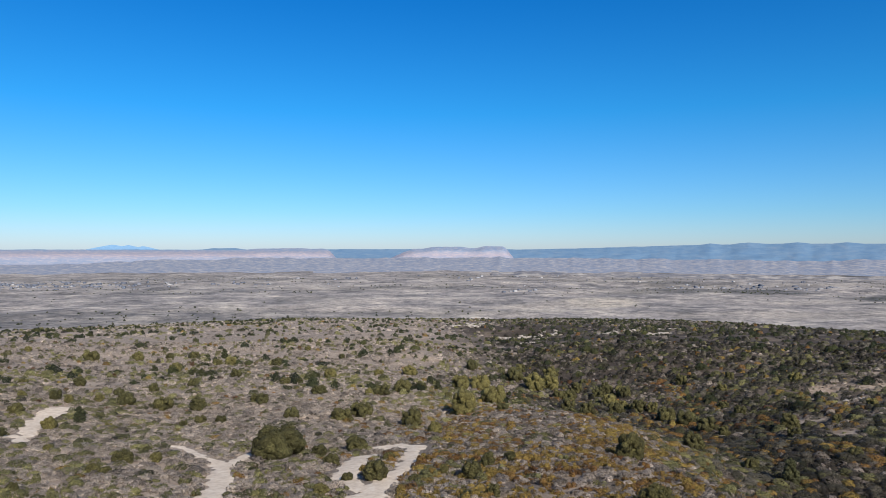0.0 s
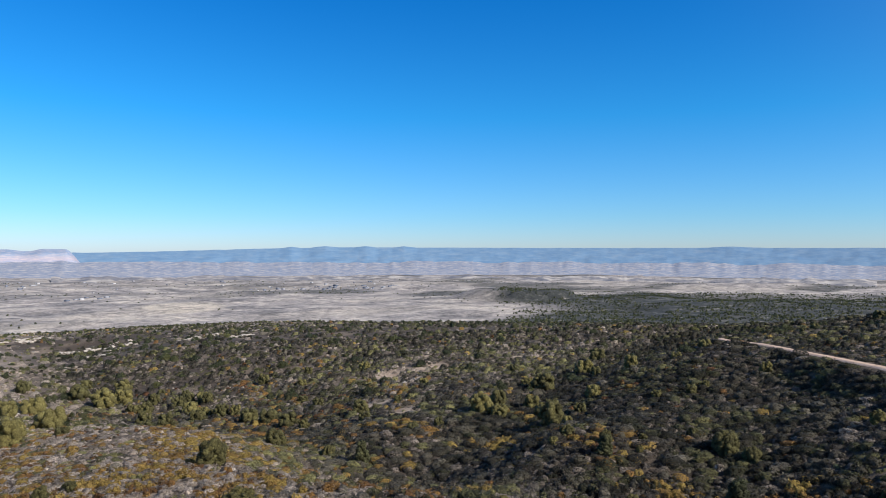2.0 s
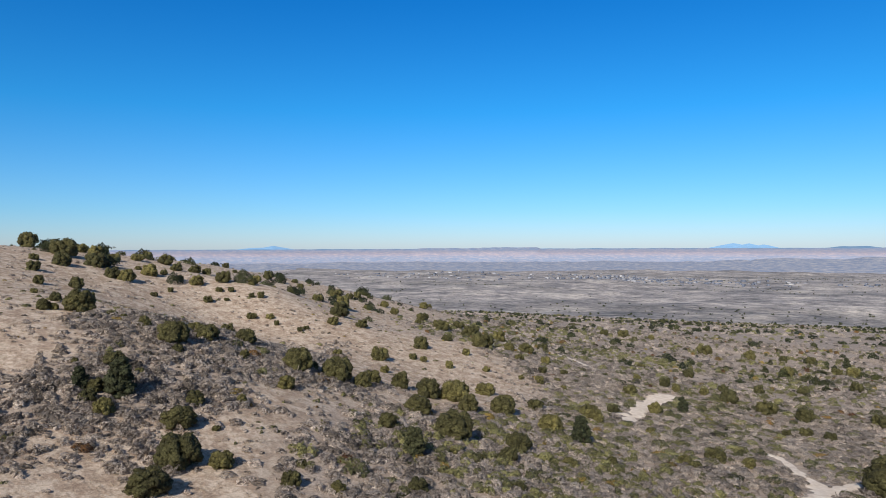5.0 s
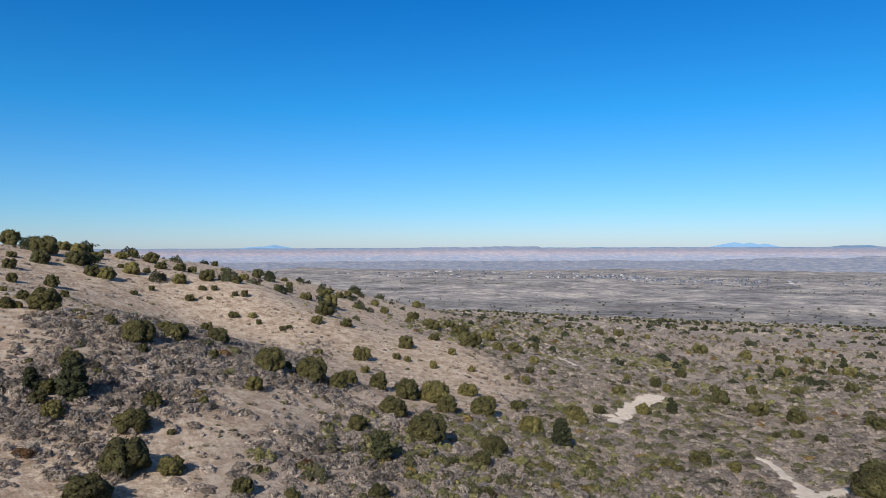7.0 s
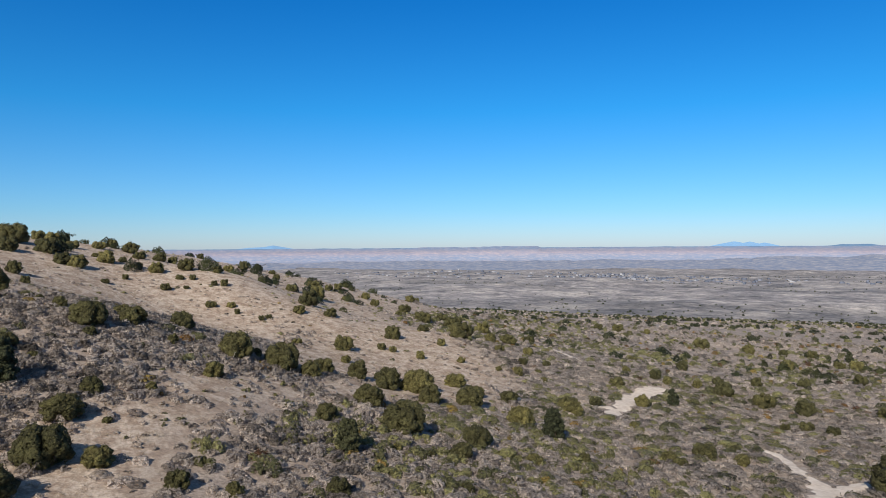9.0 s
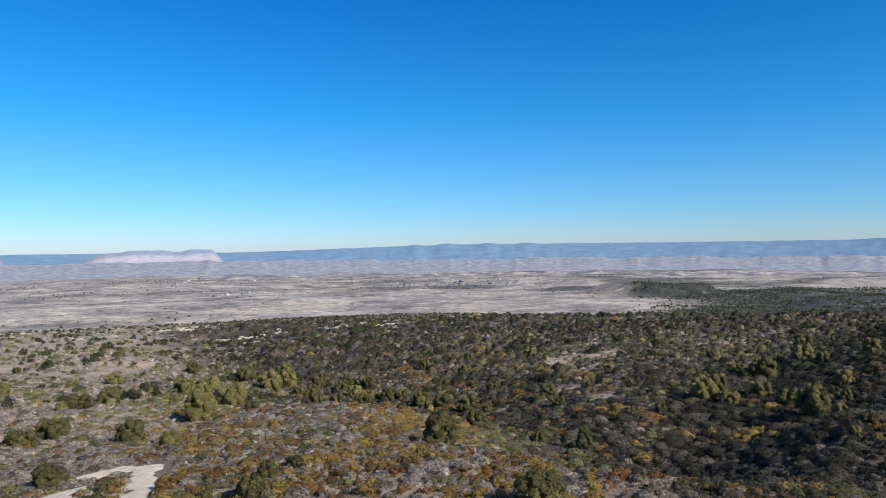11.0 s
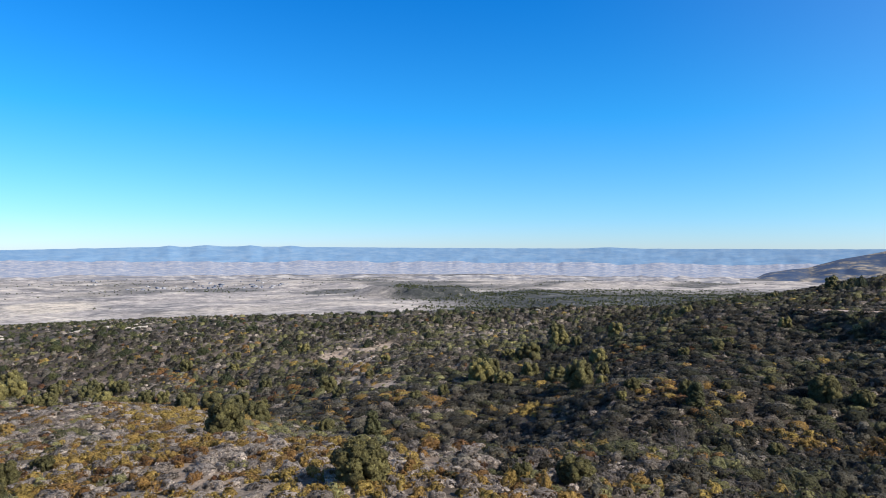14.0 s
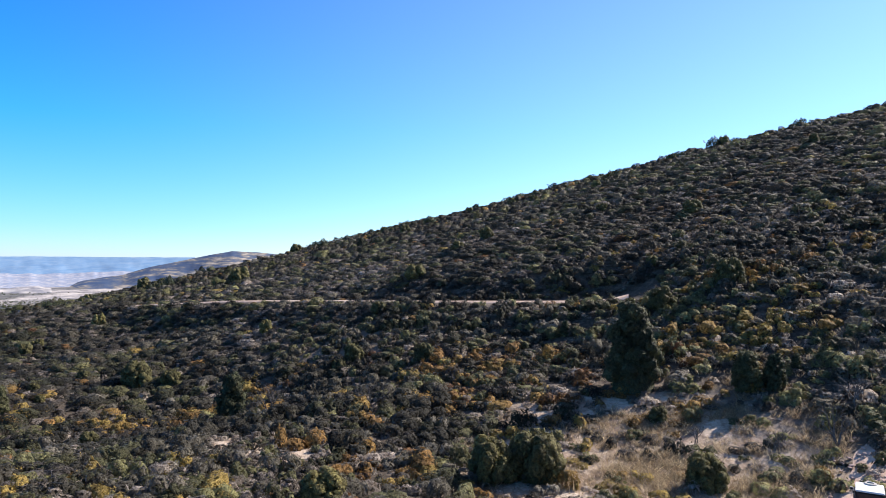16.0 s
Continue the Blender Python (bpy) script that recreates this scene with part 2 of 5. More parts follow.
MAT_RUST = leaf_material("rust_scrub_leaf", (0.17, 0.082, 0.042), (0.32, 0.180, 0.062), (0.40, 0.285, 0.085))
MAT_STRAW = leaf_material("straw_leaf", (0.36, 0.265, 0.17), (0.50, 0.39, 0.26), (0.64, 0.53, 0.37), 0.4, 0.43)

# ---- shape of the land ----
def lattice(ix, iy, seed):
    h = (ix * 374761393 + iy * 668265263 + seed * 974711) & 0x7FFFFFFF
    h = ((h ^ (h >> 13)) * 1274126177) & 0x7FFFFFFF
    return ((h ^ (h >> 16)) & 0xFFFF) / 65535.0


def vnoise(x, y, seed=0):
    """Smooth value noise, 0 to 1, one bump per unit."""
    fx, fy = np.floor(x), np.floor(y)
    ix, iy = fx.astype(np.int64), fy.astype(np.int64)
    u, v = x - fx, y - fy
    u, v = u * u * (3 - 2 * u), v * v * (3 - 2 * v)
    a, b = lattice(ix, iy, seed), lattice(ix + 1, iy, seed)
    c, d = lattice(ix, iy + 1, seed), lattice(ix + 1, iy + 1, seed)
    return (a * (1 - u) + b * u) * (1 - v) + (c * (1 - u) + d * u) * v


def fbm(x, y, seed=0, octaves=4):
    total, amp, norm = 0.0, 1.0, 0.0
    for k in range(octaves):
        total = total + amp * vnoise(x * 2 ** k + 17.3 * k, y * 2 ** k - 9.1 * k, seed + k)
        norm += amp
        amp *= 0.5
    return total / norm


def step01(a, b, v):
    w = np.clip((v - a) / (b - a), 0, 1)
    return w * w * (3 - 2 * w)


def to_line(x, y, line):
    """Distance to a line of (x, y) corners, and how far along it (0 to 1)."""
    best, along = np.full(np.shape(x), 1e9), np.zeros(np.shape(x))
    n = len(line) - 1
    for k in range(n):
        (ax, ay), (bx, by) = line[k], line[k + 1]
        dx, dy = bx - ax, by - ay
        w = np.clip(((x - ax) * dx + (y - ay) * dy) / (dx * dx + dy * dy), 0, 1)
        d = np.hypot(x - ax - w * dx, y - ay - w * dy)
        along = np.where(d < best, (k + w) / n, along)
        best = np.minimum(best, d)
    return best, along


GULLY = [(60, 14), (60, 40), (52, 75), (49, 95), (49, 131), (44, 168), (36, 226), (24, 342), (45, 460)]
SPUR = [(12, 28), (17, 56), (21, 85), (22, 125)]
SIDE_GULLY = [(52, 78), (98, 105), (140, 128), (210, 160)]
ROAD = [(66, -9), (67.8, 1), (70.2, 5.6), (72.4, 10.4), (76.6, 16.2), (85, 24.3), (92.5, 33.2), (106.8, 47.7), (122, 66), (138, 86), (150, 102), (163, 113)]
ROAD_HEIGHT = [9.5, 8.9, 8.7, 8.6, 8.4, 8.0, 7.7, 6.9, 5.4, 3.8, 2.0, 0.4]
VALLEY = -71.0
# east, north, reach, rise
SWELLS = [(25, 111, 17, 1.8), (-98, 25, 42, 2.2), (33, 181, 70, -3.1), (61, 67, 16, 5.3), (60, 99, 16, 3.4), (-39, 96, 42, -2.4), (-98, 104, 26, 2.9), (101, 195, 70, -5.4), (-137, 74, 16, 3.6), (-75, 33, 26, 2.2), (77, 52, 16, -2.5), (127, 93, 26, 2.1), (-88, 224, 70, -4.1), (-113, 79, 16, 2.5), (-86, 26, 26, 2.9), (98, 63, 16, -1.9), (-5, 118, 16, -1.9), (-219, 186, 70, 3), (-112, 55, 16, -1.8)]


def east_side(x, y):
    """Where the close scrub of the eastern slopes begins, coloured dark for their shade."""
    return step01(-22, 50, x - 0.10 * np.minimum(y, 120) + 40 * (fbm(x / 26, y / 26, 63) - 0.5))


def land(x, y):
    """Height of the ground."""
    x, y = np.asarray(x, float), np.asarray(y, float)
    r = np.hypot(x, y)
    yy = np.maximum(y, -260)
    z = 0.080 * (86 - yy)
    # western hill
    s, t = -0.894 * x - 0.447 * y, -0.447 * x + 0.894 * y
    z = z + 21.5 * np.exp(-((s - 150) / 70) ** 2) / (1 + np.exp((t - 235) / 26))
    # eastern hill
    v, w = 0.707 * x - 0.707 * y, 0.707 * x + 0.707 * y
    amp = np.clip(37 - 0.100 * w, 0, 45) * (1 - step01(200, 340, w))
    z = z + amp * np.exp(-((np.minimum(v, 190) - 165) / 88) ** 2)
    # gullies and the spur between them
    d, a = to_line(x, y, GULLY)
    z = z - (2.2 + 3.8 * step01(0.02, 0.16, a)) * np.exp(-(d / (15 + 24 * a)) ** 2)
    d, a = to_line(x, y, SIDE_GULLY)
    z = z - 5.0 * (1 - 0.6 * a) * np.exp(-(d / 19) ** 2)
    d, a = to_line(x, y, SPUR)
    z = z + 0.8 * np.exp(-(d / 14) ** 2)
    z = z - 8.5 * np.exp(-((x - 30) / 26) ** 2 - ((y - 4) / 30) ** 2)
    z = z + 3.0 * np.exp(-((x - 123) / 30) ** 2 - ((y - 190) / 24) ** 2)
    # the bench falls away to both sides
    z = z - 0.06 * np.maximum(0, x - 235) - 0.03 * np.maximum(0, -x - 150)
    # rolling relief
    near = 1 - step01(500, 800, r)
    z = z + near * ((fbm(x / 55, y / 55, 3) - 0.5) * 3.0 * step01(20, 120, r) + (fbm(x / 11, y / 11, 9, 3) - 0.5) * 0.7)
    # swells and hollows of the bench
    for cx, cy, reach, rise in SWELLS:
        z = z + rise * np.exp(-((x - cx) ** 2 + (y - cy) ** 2) / reach ** 2)
    # level cut for the dirt road
    d, a = to_line(x, y, ROAD)
    k = (1 - step01(1.7, 9.0, d)) * step01(0.0, 0.09, a)
    z = z * (1 - k) + np.interp(a, np.linspace(0, 1, len(ROAD_HEIGHT)), ROAD_HEIGHT) * k
    # the bench breaks down to the valley floor
    edge = 690 + 160 * (fbm(x / 190, y / 190, 21) - 0.5)
    floor = VALLEY - 21 * step01(900, 4000, r) + 14 * (fbm(x / 260, y / 260, 31) - 0.5) + 16 * (fbm(x / 620, y / 620, 33) - 0.5) + (7 + 9 * step01(0.45, 0.6, fbm(x / 500, y / 500, 39))) * (fbm(x / 95, y / 95, 35, 4) - 0.5)
    # low dark mesa on the valley floor
    bx, by = x - 905, y - 1085
    q = np.hypot((bx * 0.77 + by * 0.64) / 70, (bx * 0.64 - by * 0.77) / 120) + 0.5 * (fbm(x / 60, y / 60, 37) - 0.5)
    floor = floor + 19 * (1 - step01(0.65, 1.15, q))
    k = step01(0, 330, r - edge)
    return z * (1 - k) + floor * k



# ---- mesh helpers ----
def quads_object(name, verts, quads, material, tint=None, smooth=False):
    """A mesh from arrays of corners and of four-cornered faces."""
    me = bpy.data.meshes.new(name)
    me.vertices.add(len(verts))
    me.vertices.foreach_set("co", np.ascontiguousarray(verts, np.float32).ravel())
    me.loops.add(quads.size)
    me.loops.foreach_set("vertex_index", np.ascontiguousarray(quads, np.int32).ravel())
    me.polygons.add(len(quads))
    me.polygons.foreach_set("loop_start", np.arange(0, quads.size, 4, dtype=np.int32))
    me.update(calc_edges=True)
    if tint is not None:
        a = me.attributes.new("tint", "FLOAT", "POINT")
        a.data.foreach_set("value", np.ascontiguousarray(tint, np.float32))
    if smooth:
        me.shade_smooth()
    me.materials.append(material)
    return new(name, me)


# ---- ground ----
def ground_sheet():
    az = np.concatenate([np.arange(-100, 142, 0.7), np.arange(142, 260, 4.0)])
    rad = np.concatenate([[0.01, 1.0, 2.0], np.geomspace(3.0, 4950, 388)])
    n, rings = len(az), len(rad)
    a, r = np.meshgrid(np.radians(az), rad)
    x, y = r * np.sin(a), r * np.cos(a)
    z = land(x, y)
    verts = np.stack([x, y, z], -1).reshape(-1, 3)
    k = np.arange(rings - 1)[:, None] * n + np.arange(n)[None, :]
    k2 = np.arange(rings - 1)[:, None] * n + (np.arange(n)[None, :] + 1) % n
    quads = np.stack([k, k + n, k2 + n, k2], -1).reshape(-1, 4)
    ob = quads_object("ground", verts, quads, MAT_GROUND, smooth=True)
    x, y = verts[:, 0], verts[:, 1]
    rr = np.hypot(x, y)
    col = np.zeros((len(verts), 4), np.float32)
    col[:, 0], col[:, 1], col[:, 2], col[:, 3] = bare_soil(x, y), step01(600, 900, rr), pale_clay(x, y), 1
    # where the ground colour darkens for shade under the eastern scrub
    shaded_litter = ob.data.attributes.new("shaded_litter", "FLOAT", "POINT")
    shaded_litter.data.foreach_set("value", (np.clip(1.7 * east_side(x + 8, y), 0, 1) * (1 - step01(500, 800, rr))).astype(np.float32))
    wood = ob.data.attributes.new("wood", "FLOAT", "POINT")
    wood.data.foreach_set("value", valley_wood(x, y).astype(np.float32))
    att = ob.data.color_attributes.new("zone", "FLOAT_COLOR", "POINT")
    att.data.foreach_set("color", col.ravel())
    return tagged(ob, "dry rolling high-desert ground with tan soil", "ground", kind="structure")


def scrub_patch(x, y):
    """A patch of low leafless scrub on the western hill."""
    u, v = -0.707 * (x + 79) + 0.707 * (y - 39), 0.707 * (x + 79) + 0.707 * (y - 39)
    q = np.hypot(u / 32, v / 17) + 1.2 * (fbm(x / 10, y / 10, 61) - 0.5)
    return 1 - step01(0.6, 1.15, q)


def west_flank(x, y):
    """The bare flank of the western hill."""
    s, t = -0.894 * x - 0.447 * y, -0.447 * x + 0.894 * y
    low = 20 + 9 * np.exp(-((t - 62) / 16) ** 2) - 6 * step01(80, 95, t) + 58 * step01(106, 172, t)
    return step01(low - 4, low + 12, s + 14 * (fbm(x / 22, y / 22, 51) - 0.5)) * (1 - step01(215, 250, t))


# small clearings: east, north, reach
CLEARINGS = [(-53, 20, 5.5), (-30, 102, 3.0), (-22, 118, 4.0), (-14, 94, 3.0), (39, 32, 3.5), (43, 35, 2.5), (-18, 263, 6.0), (-5, 251, 6.0), (70, 120, 5.0), (74, 138, 5.0), (110, 173, 7.0), (98, 176, 6.0), (118, 193, 7.0)]


def bare_soil(x, y):
    """How bare the soil lies: the tan flank of the western hill and scattered clearings."""
    flank = west_flank(x, y) * (1 - 0.7 * scrub_patch(x, y))
    dots = step01(0.60, 0.70, fbm(x / 14, y / 14, 53)) * (1 - 0.6 * east_side(x, y)) + 1.6 * (1 - step01(9, 17, np.hypot(x - 36, (y - 9) * 1.2)))
    for cx, cy, reach in CLEARINGS:
        dots = dots + 1.4 * (1 - step01(0.5, 1.2, np.hypot(x - cx, y - cy) / reach + 0.8 * (fbm(x / 3, y / 3, 55) - 0.5)))
    return np.clip(flank + 0.6 * dots, 0, 1)


def pale_clay(x, y):
    """Pale clay benches on the valley floor."""
    n = fbm(x / 210, y / 120, 57, 5)
    band = step01(900, 1100, np.hypot(x, y)) * (1 - 0.4 * step01(2200, 3600, np.hypot(x, y)))
    a = np.arctan2(x, y)
    fan = np.exp(-((np.degrees(a) - 13.0) / 3.4) ** 2 - ((np.hypot(x, y) - 1260) / 110) ** 2 * (0.6 + fbm(x / 60, y / 60, 59)))
    return np.clip(step01(0.35, 0.55, fan) + step01(0.54, 0.64, n) * band * (0.25 + 0.22 * step01(-0.25, 0.25, a)) * 0.8, 0, 1)


def valley_wood(x, y):
    """How closely the valley floor is wooded: dark strips, and the plain and low mesa to the north-east."""
    r, deg = np.hypot(x, y), np.degrees(np.arctan2(x, y))
    strips = step01(0.50, 0.62, fbm(x / 330, y / 150, 85, 4))
    plain = step01(39, 47, deg + 6 * (fbm(x / 120, y / 120, 87) - 0.5)) * (1 - step01(1500, 1900, r + 400 * (fbm(x / 200, y / 200, 88) - 0.5))) * (1 - step01(74, 84, deg))
    mesa = np.exp(-((x - 905) / 150) ** 2 - ((y - 1085) / 120) ** 2)
    return np.clip((0.30 + 0.45 * step01(5, 30, deg)) * strips + plain + 0.55 * mesa, 0, 1) * step01(720, 900, r)


ground = ground_sheet()


def ribbon(name, line, widths, material, label, category, lift=0.05, seed=1, ragged=0.35):
    """A draped strip along a line of corners, with ragged edges."""
    pts, wid = [], []
    for k in range(len(line) - 1):
        n = max(2, int(math.dist(line[k], line[k + 1]) / 0.7))
        for j in range(n + (k == len(line) - 2)):
            f = j / n
            pts.append((line[k][0] * (1 - f) + line[k + 1][0] * f, line[k][1] * (1 - f) + line[k + 1][1] * f))
            wid.append(widths[k] * (1 - f) + widths[k + 1] * f)
    p = np.array(pts)
    for _ in range(4):
        p[1:-1] = (p[:-2] + 2 * p[1:-1] + p[2:]) / 4
    d = np.gradient(p, axis=0)
    d /= np.linalg.norm(d, axis=1, keepdims=True) + 1e-9
    side = np.stack([-d[:, 1], d[:, 0]], 1)
    m, cols = len(p), 7
    run = np.arange(m) * 0.7
    left = np.array(wid) / 2 * (1 + ragged * 2 * (fbm(run / 2.0, run * 0 + 3, seed) + 0.6 * vnoise(run / 0.9, run * 0 + 1, seed + 2) - 0.8))
    right = np.array(wid) / 2 * (1 + ragged * 2 * (fbm(run / 2.0, run * 0 + 8, seed + 5) + 0.6 * vnoise(run / 0.9, run * 0 + 6, seed + 7) - 0.8))
    rows = []
    for j in range(cols):
        f = j / (cols - 1)
        off = -left * (1 - f) + right * f
        q = p + side * off[:, None]
        edge = 1 - abs(2 * f - 1) ** 6
        rows.append(np.column_stack([q, land(q[:, 0], q[:, 1]) + lift * edge - 0.03 * (1 - edge)]))
    verts = np.stack(rows, 1).reshape(-1, 3)
    k = np.arange(m - 1)[:, None] * cols + np.arange(cols - 1)[None, :]
    quads = np.stack([k, k + 1, k + cols + 1, k + cols], -1).reshape(-1, 4)
    ob = quads_object(name, verts, quads, material, smooth=True)
    return tagged(ob, label, category, kind="structure")


# ---- plants ----
def leaf_dome(rng, leaves, radius, height, size, lumps=8):
    """Loose leaf tufts over a lumpy dome: corners and faces of unit plants."""
    c = np.column_stack([rng.normal(0, 0.46, lumps) * radius, rng.normal(0, 0.46, lumps) * radius, rng.uniform(0.15, 0.62, lumps) * height])
    rl = rng.uniform(0.26, 0.48, lumps) * radius
    pick = rng.integers(0, lumps, leaves)
    d = rng.normal(0, 1, (leaves, 3))
    d[:, 2] = np.abs(d[:, 2]) - 0.25
    d /= np.linalg.norm(d, axis=1, keepdims=True)
    p = c[pick] + d * rl[pick][:, None] * rng.uniform(0.75, 1.08, (leaves, 1)) * np.array([1, 1, height / radius * 0.75])
    p[:, 2] = np.maximum(p[:, 2], 0.05)
    face = d + rng.normal(0, 0.45, (leaves, 3)) + np.array([0, 0, 0.15])
    face /= np.linalg.norm(face, axis=1, keepdims=True)
    u = np.cross(face, rng.normal(0, 1, (leaves, 3)))
    u /= np.linalg.norm(u, axis=1, keepdims=True)
    w = np.cross(face, u)
    s = size * rng.uniform(0.6, 1.4, (leaves, 1))
    corners = np.stack([p - u * s, p + w * s * 0.7, p + u * s, p - w * s * 0.7], 1).reshape(-1, 3)
    return corners, np.arange(leaves * 4).reshape(-1, 4)


def core_dome(radius, height, sides=5, steps=3, rng=None):
    """A lumpy inner mass under the leaves, of four-cornered faces."""
    rings = [(0.80, -0.12), (0.80, 0.34), (0.50, 0.68), (0.10, 0.80)]
    rings = rings if steps == 3 else [rings[0], (0.74, 0.42), rings[3]] if steps == 2 else [rings[0], (0.30, 0.80)]
    jit = (lambda: 1.0) if rng is None else (lambda: rng.uniform(0.72, 1.22))
    v = [(radius * a * jit() * math.cos(2 * math.pi * k / sides), radius * a * jit() * math.sin(2 * math.pi * k / sides), height * b * jit()) for a, b in rings for k in range(sides)]
    f = [(i * sides + k, i * sides + (k + 1) % sides, (i + 1) * sides + (k + 1) % sides, (i + 1) * sides + k) for i in range(len(rings) - 1) for k in range(sides)]
    if steps == 1:
        f.append(tuple(len(v) - sides + k for k in range(4)))
    return np.array(v), np.array(f)


def twig_kinds(seed, count, twigs, length, width):
    """Leafless shrubs: thin twigs fanning up and out from the base."""
    g = np.random.default_rng(seed)
    kinds = []
    for _ in range(count):
        d = g.normal(0, 1, (twigs, 3))
        d[:, 2] = np.abs(d[:, 2]) + 0.25
        d /= np.linalg.norm(d, axis=1, keepdims=True)
        start = d * g.uniform(0.15, 0.75, (twigs, 1)) * np.array([1, 1, 0.7]) + g.normal(0, 0.16, (twigs, 3)) * np.array([1, 1, 0.2])
        start[:, 2] = np.maximum(start[:, 2], 0.02)
        aim = d + g.normal(0, 0.45, (twigs, 3))
        aim /= np.linalg.norm(aim, axis=1, keepdims=True)
        side = np.cross(aim, g.normal(0, 1, (twigs, 3)))
        side /= np.linalg.norm(side, axis=1, keepdims=True)
        l, w = length * g.uniform(0.6, 1.4, (twigs, 1)), width * g.uniform(0.6, 1.4, (twigs, 1))
        v = np.stack([start - side * w, start + side * w, start + aim * l + side * w * 0.5, start + aim * l - side * w * 0.5], 1).reshape(-1, 3)
        v[:, 2] = np.maximum(v[:, 2], -0.02)
        kinds.append((v, np.arange(twigs * 4).reshape(-1, 4)))
    return kinds


def plant_kinds(seed, count, leaves, radius, height, size, core=(5, 3)):
    rng = np.random.default_rng(seed)
    kinds = []
    for _ in range(count):
        v, f = leaf_dome(rng, leaves, radius, height, size)
        if core:
            cv, cf = core_dome(radius, height, core[0], core[1], rng)
            f = np.concatenate([f, cf + len(v)])
            v = np.concatenate([v, cv])
        kinds.append((v, f))
    return kinds


def lump(g, centre, wide, tall, sides, rings, full=False):
    """A rounded, uneven clump of close foliage; full: a whole ball, else a dome that stands on the ground."""
    low = -1.0 if full else -0.25
    v, f = [], []
    for k in range(rings):
        e = low + (1.0 - low) * k / (rings - 1)
        for j in range(sides):
            a = 6.2832 * (j + 0.5 * (k % 2)) / sides + g.uniform(-0.25, 0.25)
            q = g.uniform(0.70, 1.25)
            v.append((centre[0] + wide * q * math.cos(e) * math.cos(a), centre[1] + wide * q * math.cos(e) * math.sin(a), centre[2] + tall * g.uniform(0.86, 1.12) * math.sin(e)))
    for k in range(rings - 1):
        f += [(k * sides + j, k * sides + (j + 1) % sides, (k + 1) * sides + (j + 1) % sides, (k + 1) * sides + j) for j in range(sides)]
    t = (rings - 1) * sides
    f.append((t, t + 1, t + 2, t + 3))
    if sides == 6:
        f.append((t, t + 3, t + 4, t + 5))
    return np.array(v), np.array(f)


def tufts(g, p, d, size):
    """Small leafy tips at p that face roughly along d."""
    n = len(p)
    face = d + g.normal(0, 0.55, (n, 3))
    face /= np.linalg.norm(face, axis=1, keepdims=True)
    u = np.cross(face, g.normal(0, 1, (n, 3)))
    u /= np.linalg.norm(u, axis=1, keepdims=True)
    w = np.cross(face, u)
    s = size * g.uniform(0.5, 1.5, (n, 1))
    return np.stack([p - u * s, p + w * s * 0.7, p + u * s, p - w * s * 0.6], 1).reshape(-1, 3)


def gather(pieces):
    """Joins pieces of corners and faces into one."""
    vs, fs, n = [], [], 0
    for v, f in pieces:
        vs.append(v)
        fs.append(f + n)
        n += len(v)
    return np.concatenate(vs), np.concatenate(fs)


def shrub_kinds(seed, count, lumps, leaves, leaf, tall=0.72, sides=6, rings=3, inner=True):
    """Leafy shrubs: rounded clumps pushed together, with loose tips over them."""
    g = np.random.default_rng(seed)
    kinds = []
    for _ in range(count):
        turn, out, pieces = g.uniform(0, 6.28), 0.0 if lumps == 1 else 0.44, []
        for k in range(lumps):
            a = turn + 6.2832 * k / lumps + g.uniform(-0.4, 0.4)
            o = out * g.uniform(0.7, 1.2)
            r, h = (0.86 if lumps == 1 else 0.58) * g.uniform(0.8, 1.15), tall * g.uniform(0.62, 1.1)
            c = np.array((o * math.cos(a), o * math.sin(a), 0.08 * tall))
            pieces.append(lump(g, c, r, h, sides, rings))
            if inner:
                pieces.append(lump(g, c, r * 0.72, h * 0.70, 4, 2))
            n = leaves // lumps
            if n:
                d = g.normal(0, 1, (n, 3))
                d[:, 2] = np.abs(d[:, 2])
                d /= np.linalg.norm(d, axis=1, keepdims=True)
                pieces.append((tufts(g, c + d * np.array([r, r, h]) * g.uniform(0.94, 1.12, (n, 1)), d, leaf), np.arange(n * 4).reshape(-1, 4)))
        kinds.append(gather(pieces))
    return kinds


def bare_kinds(seed, count, lumps, leaves, leaf, twigs, sides=6, rings=2, inner=True):
    """Leafless shrubs: a low fuzzy mass of fine twigs."""
    g = shrub_kinds(seed, count, lumps, leaves, leaf, 0.55, sides, rings, inner)
    w = twig_kinds(seed + 1, count, *twigs)
    return [gather([a, b]) for a, b in zip(g, w)]


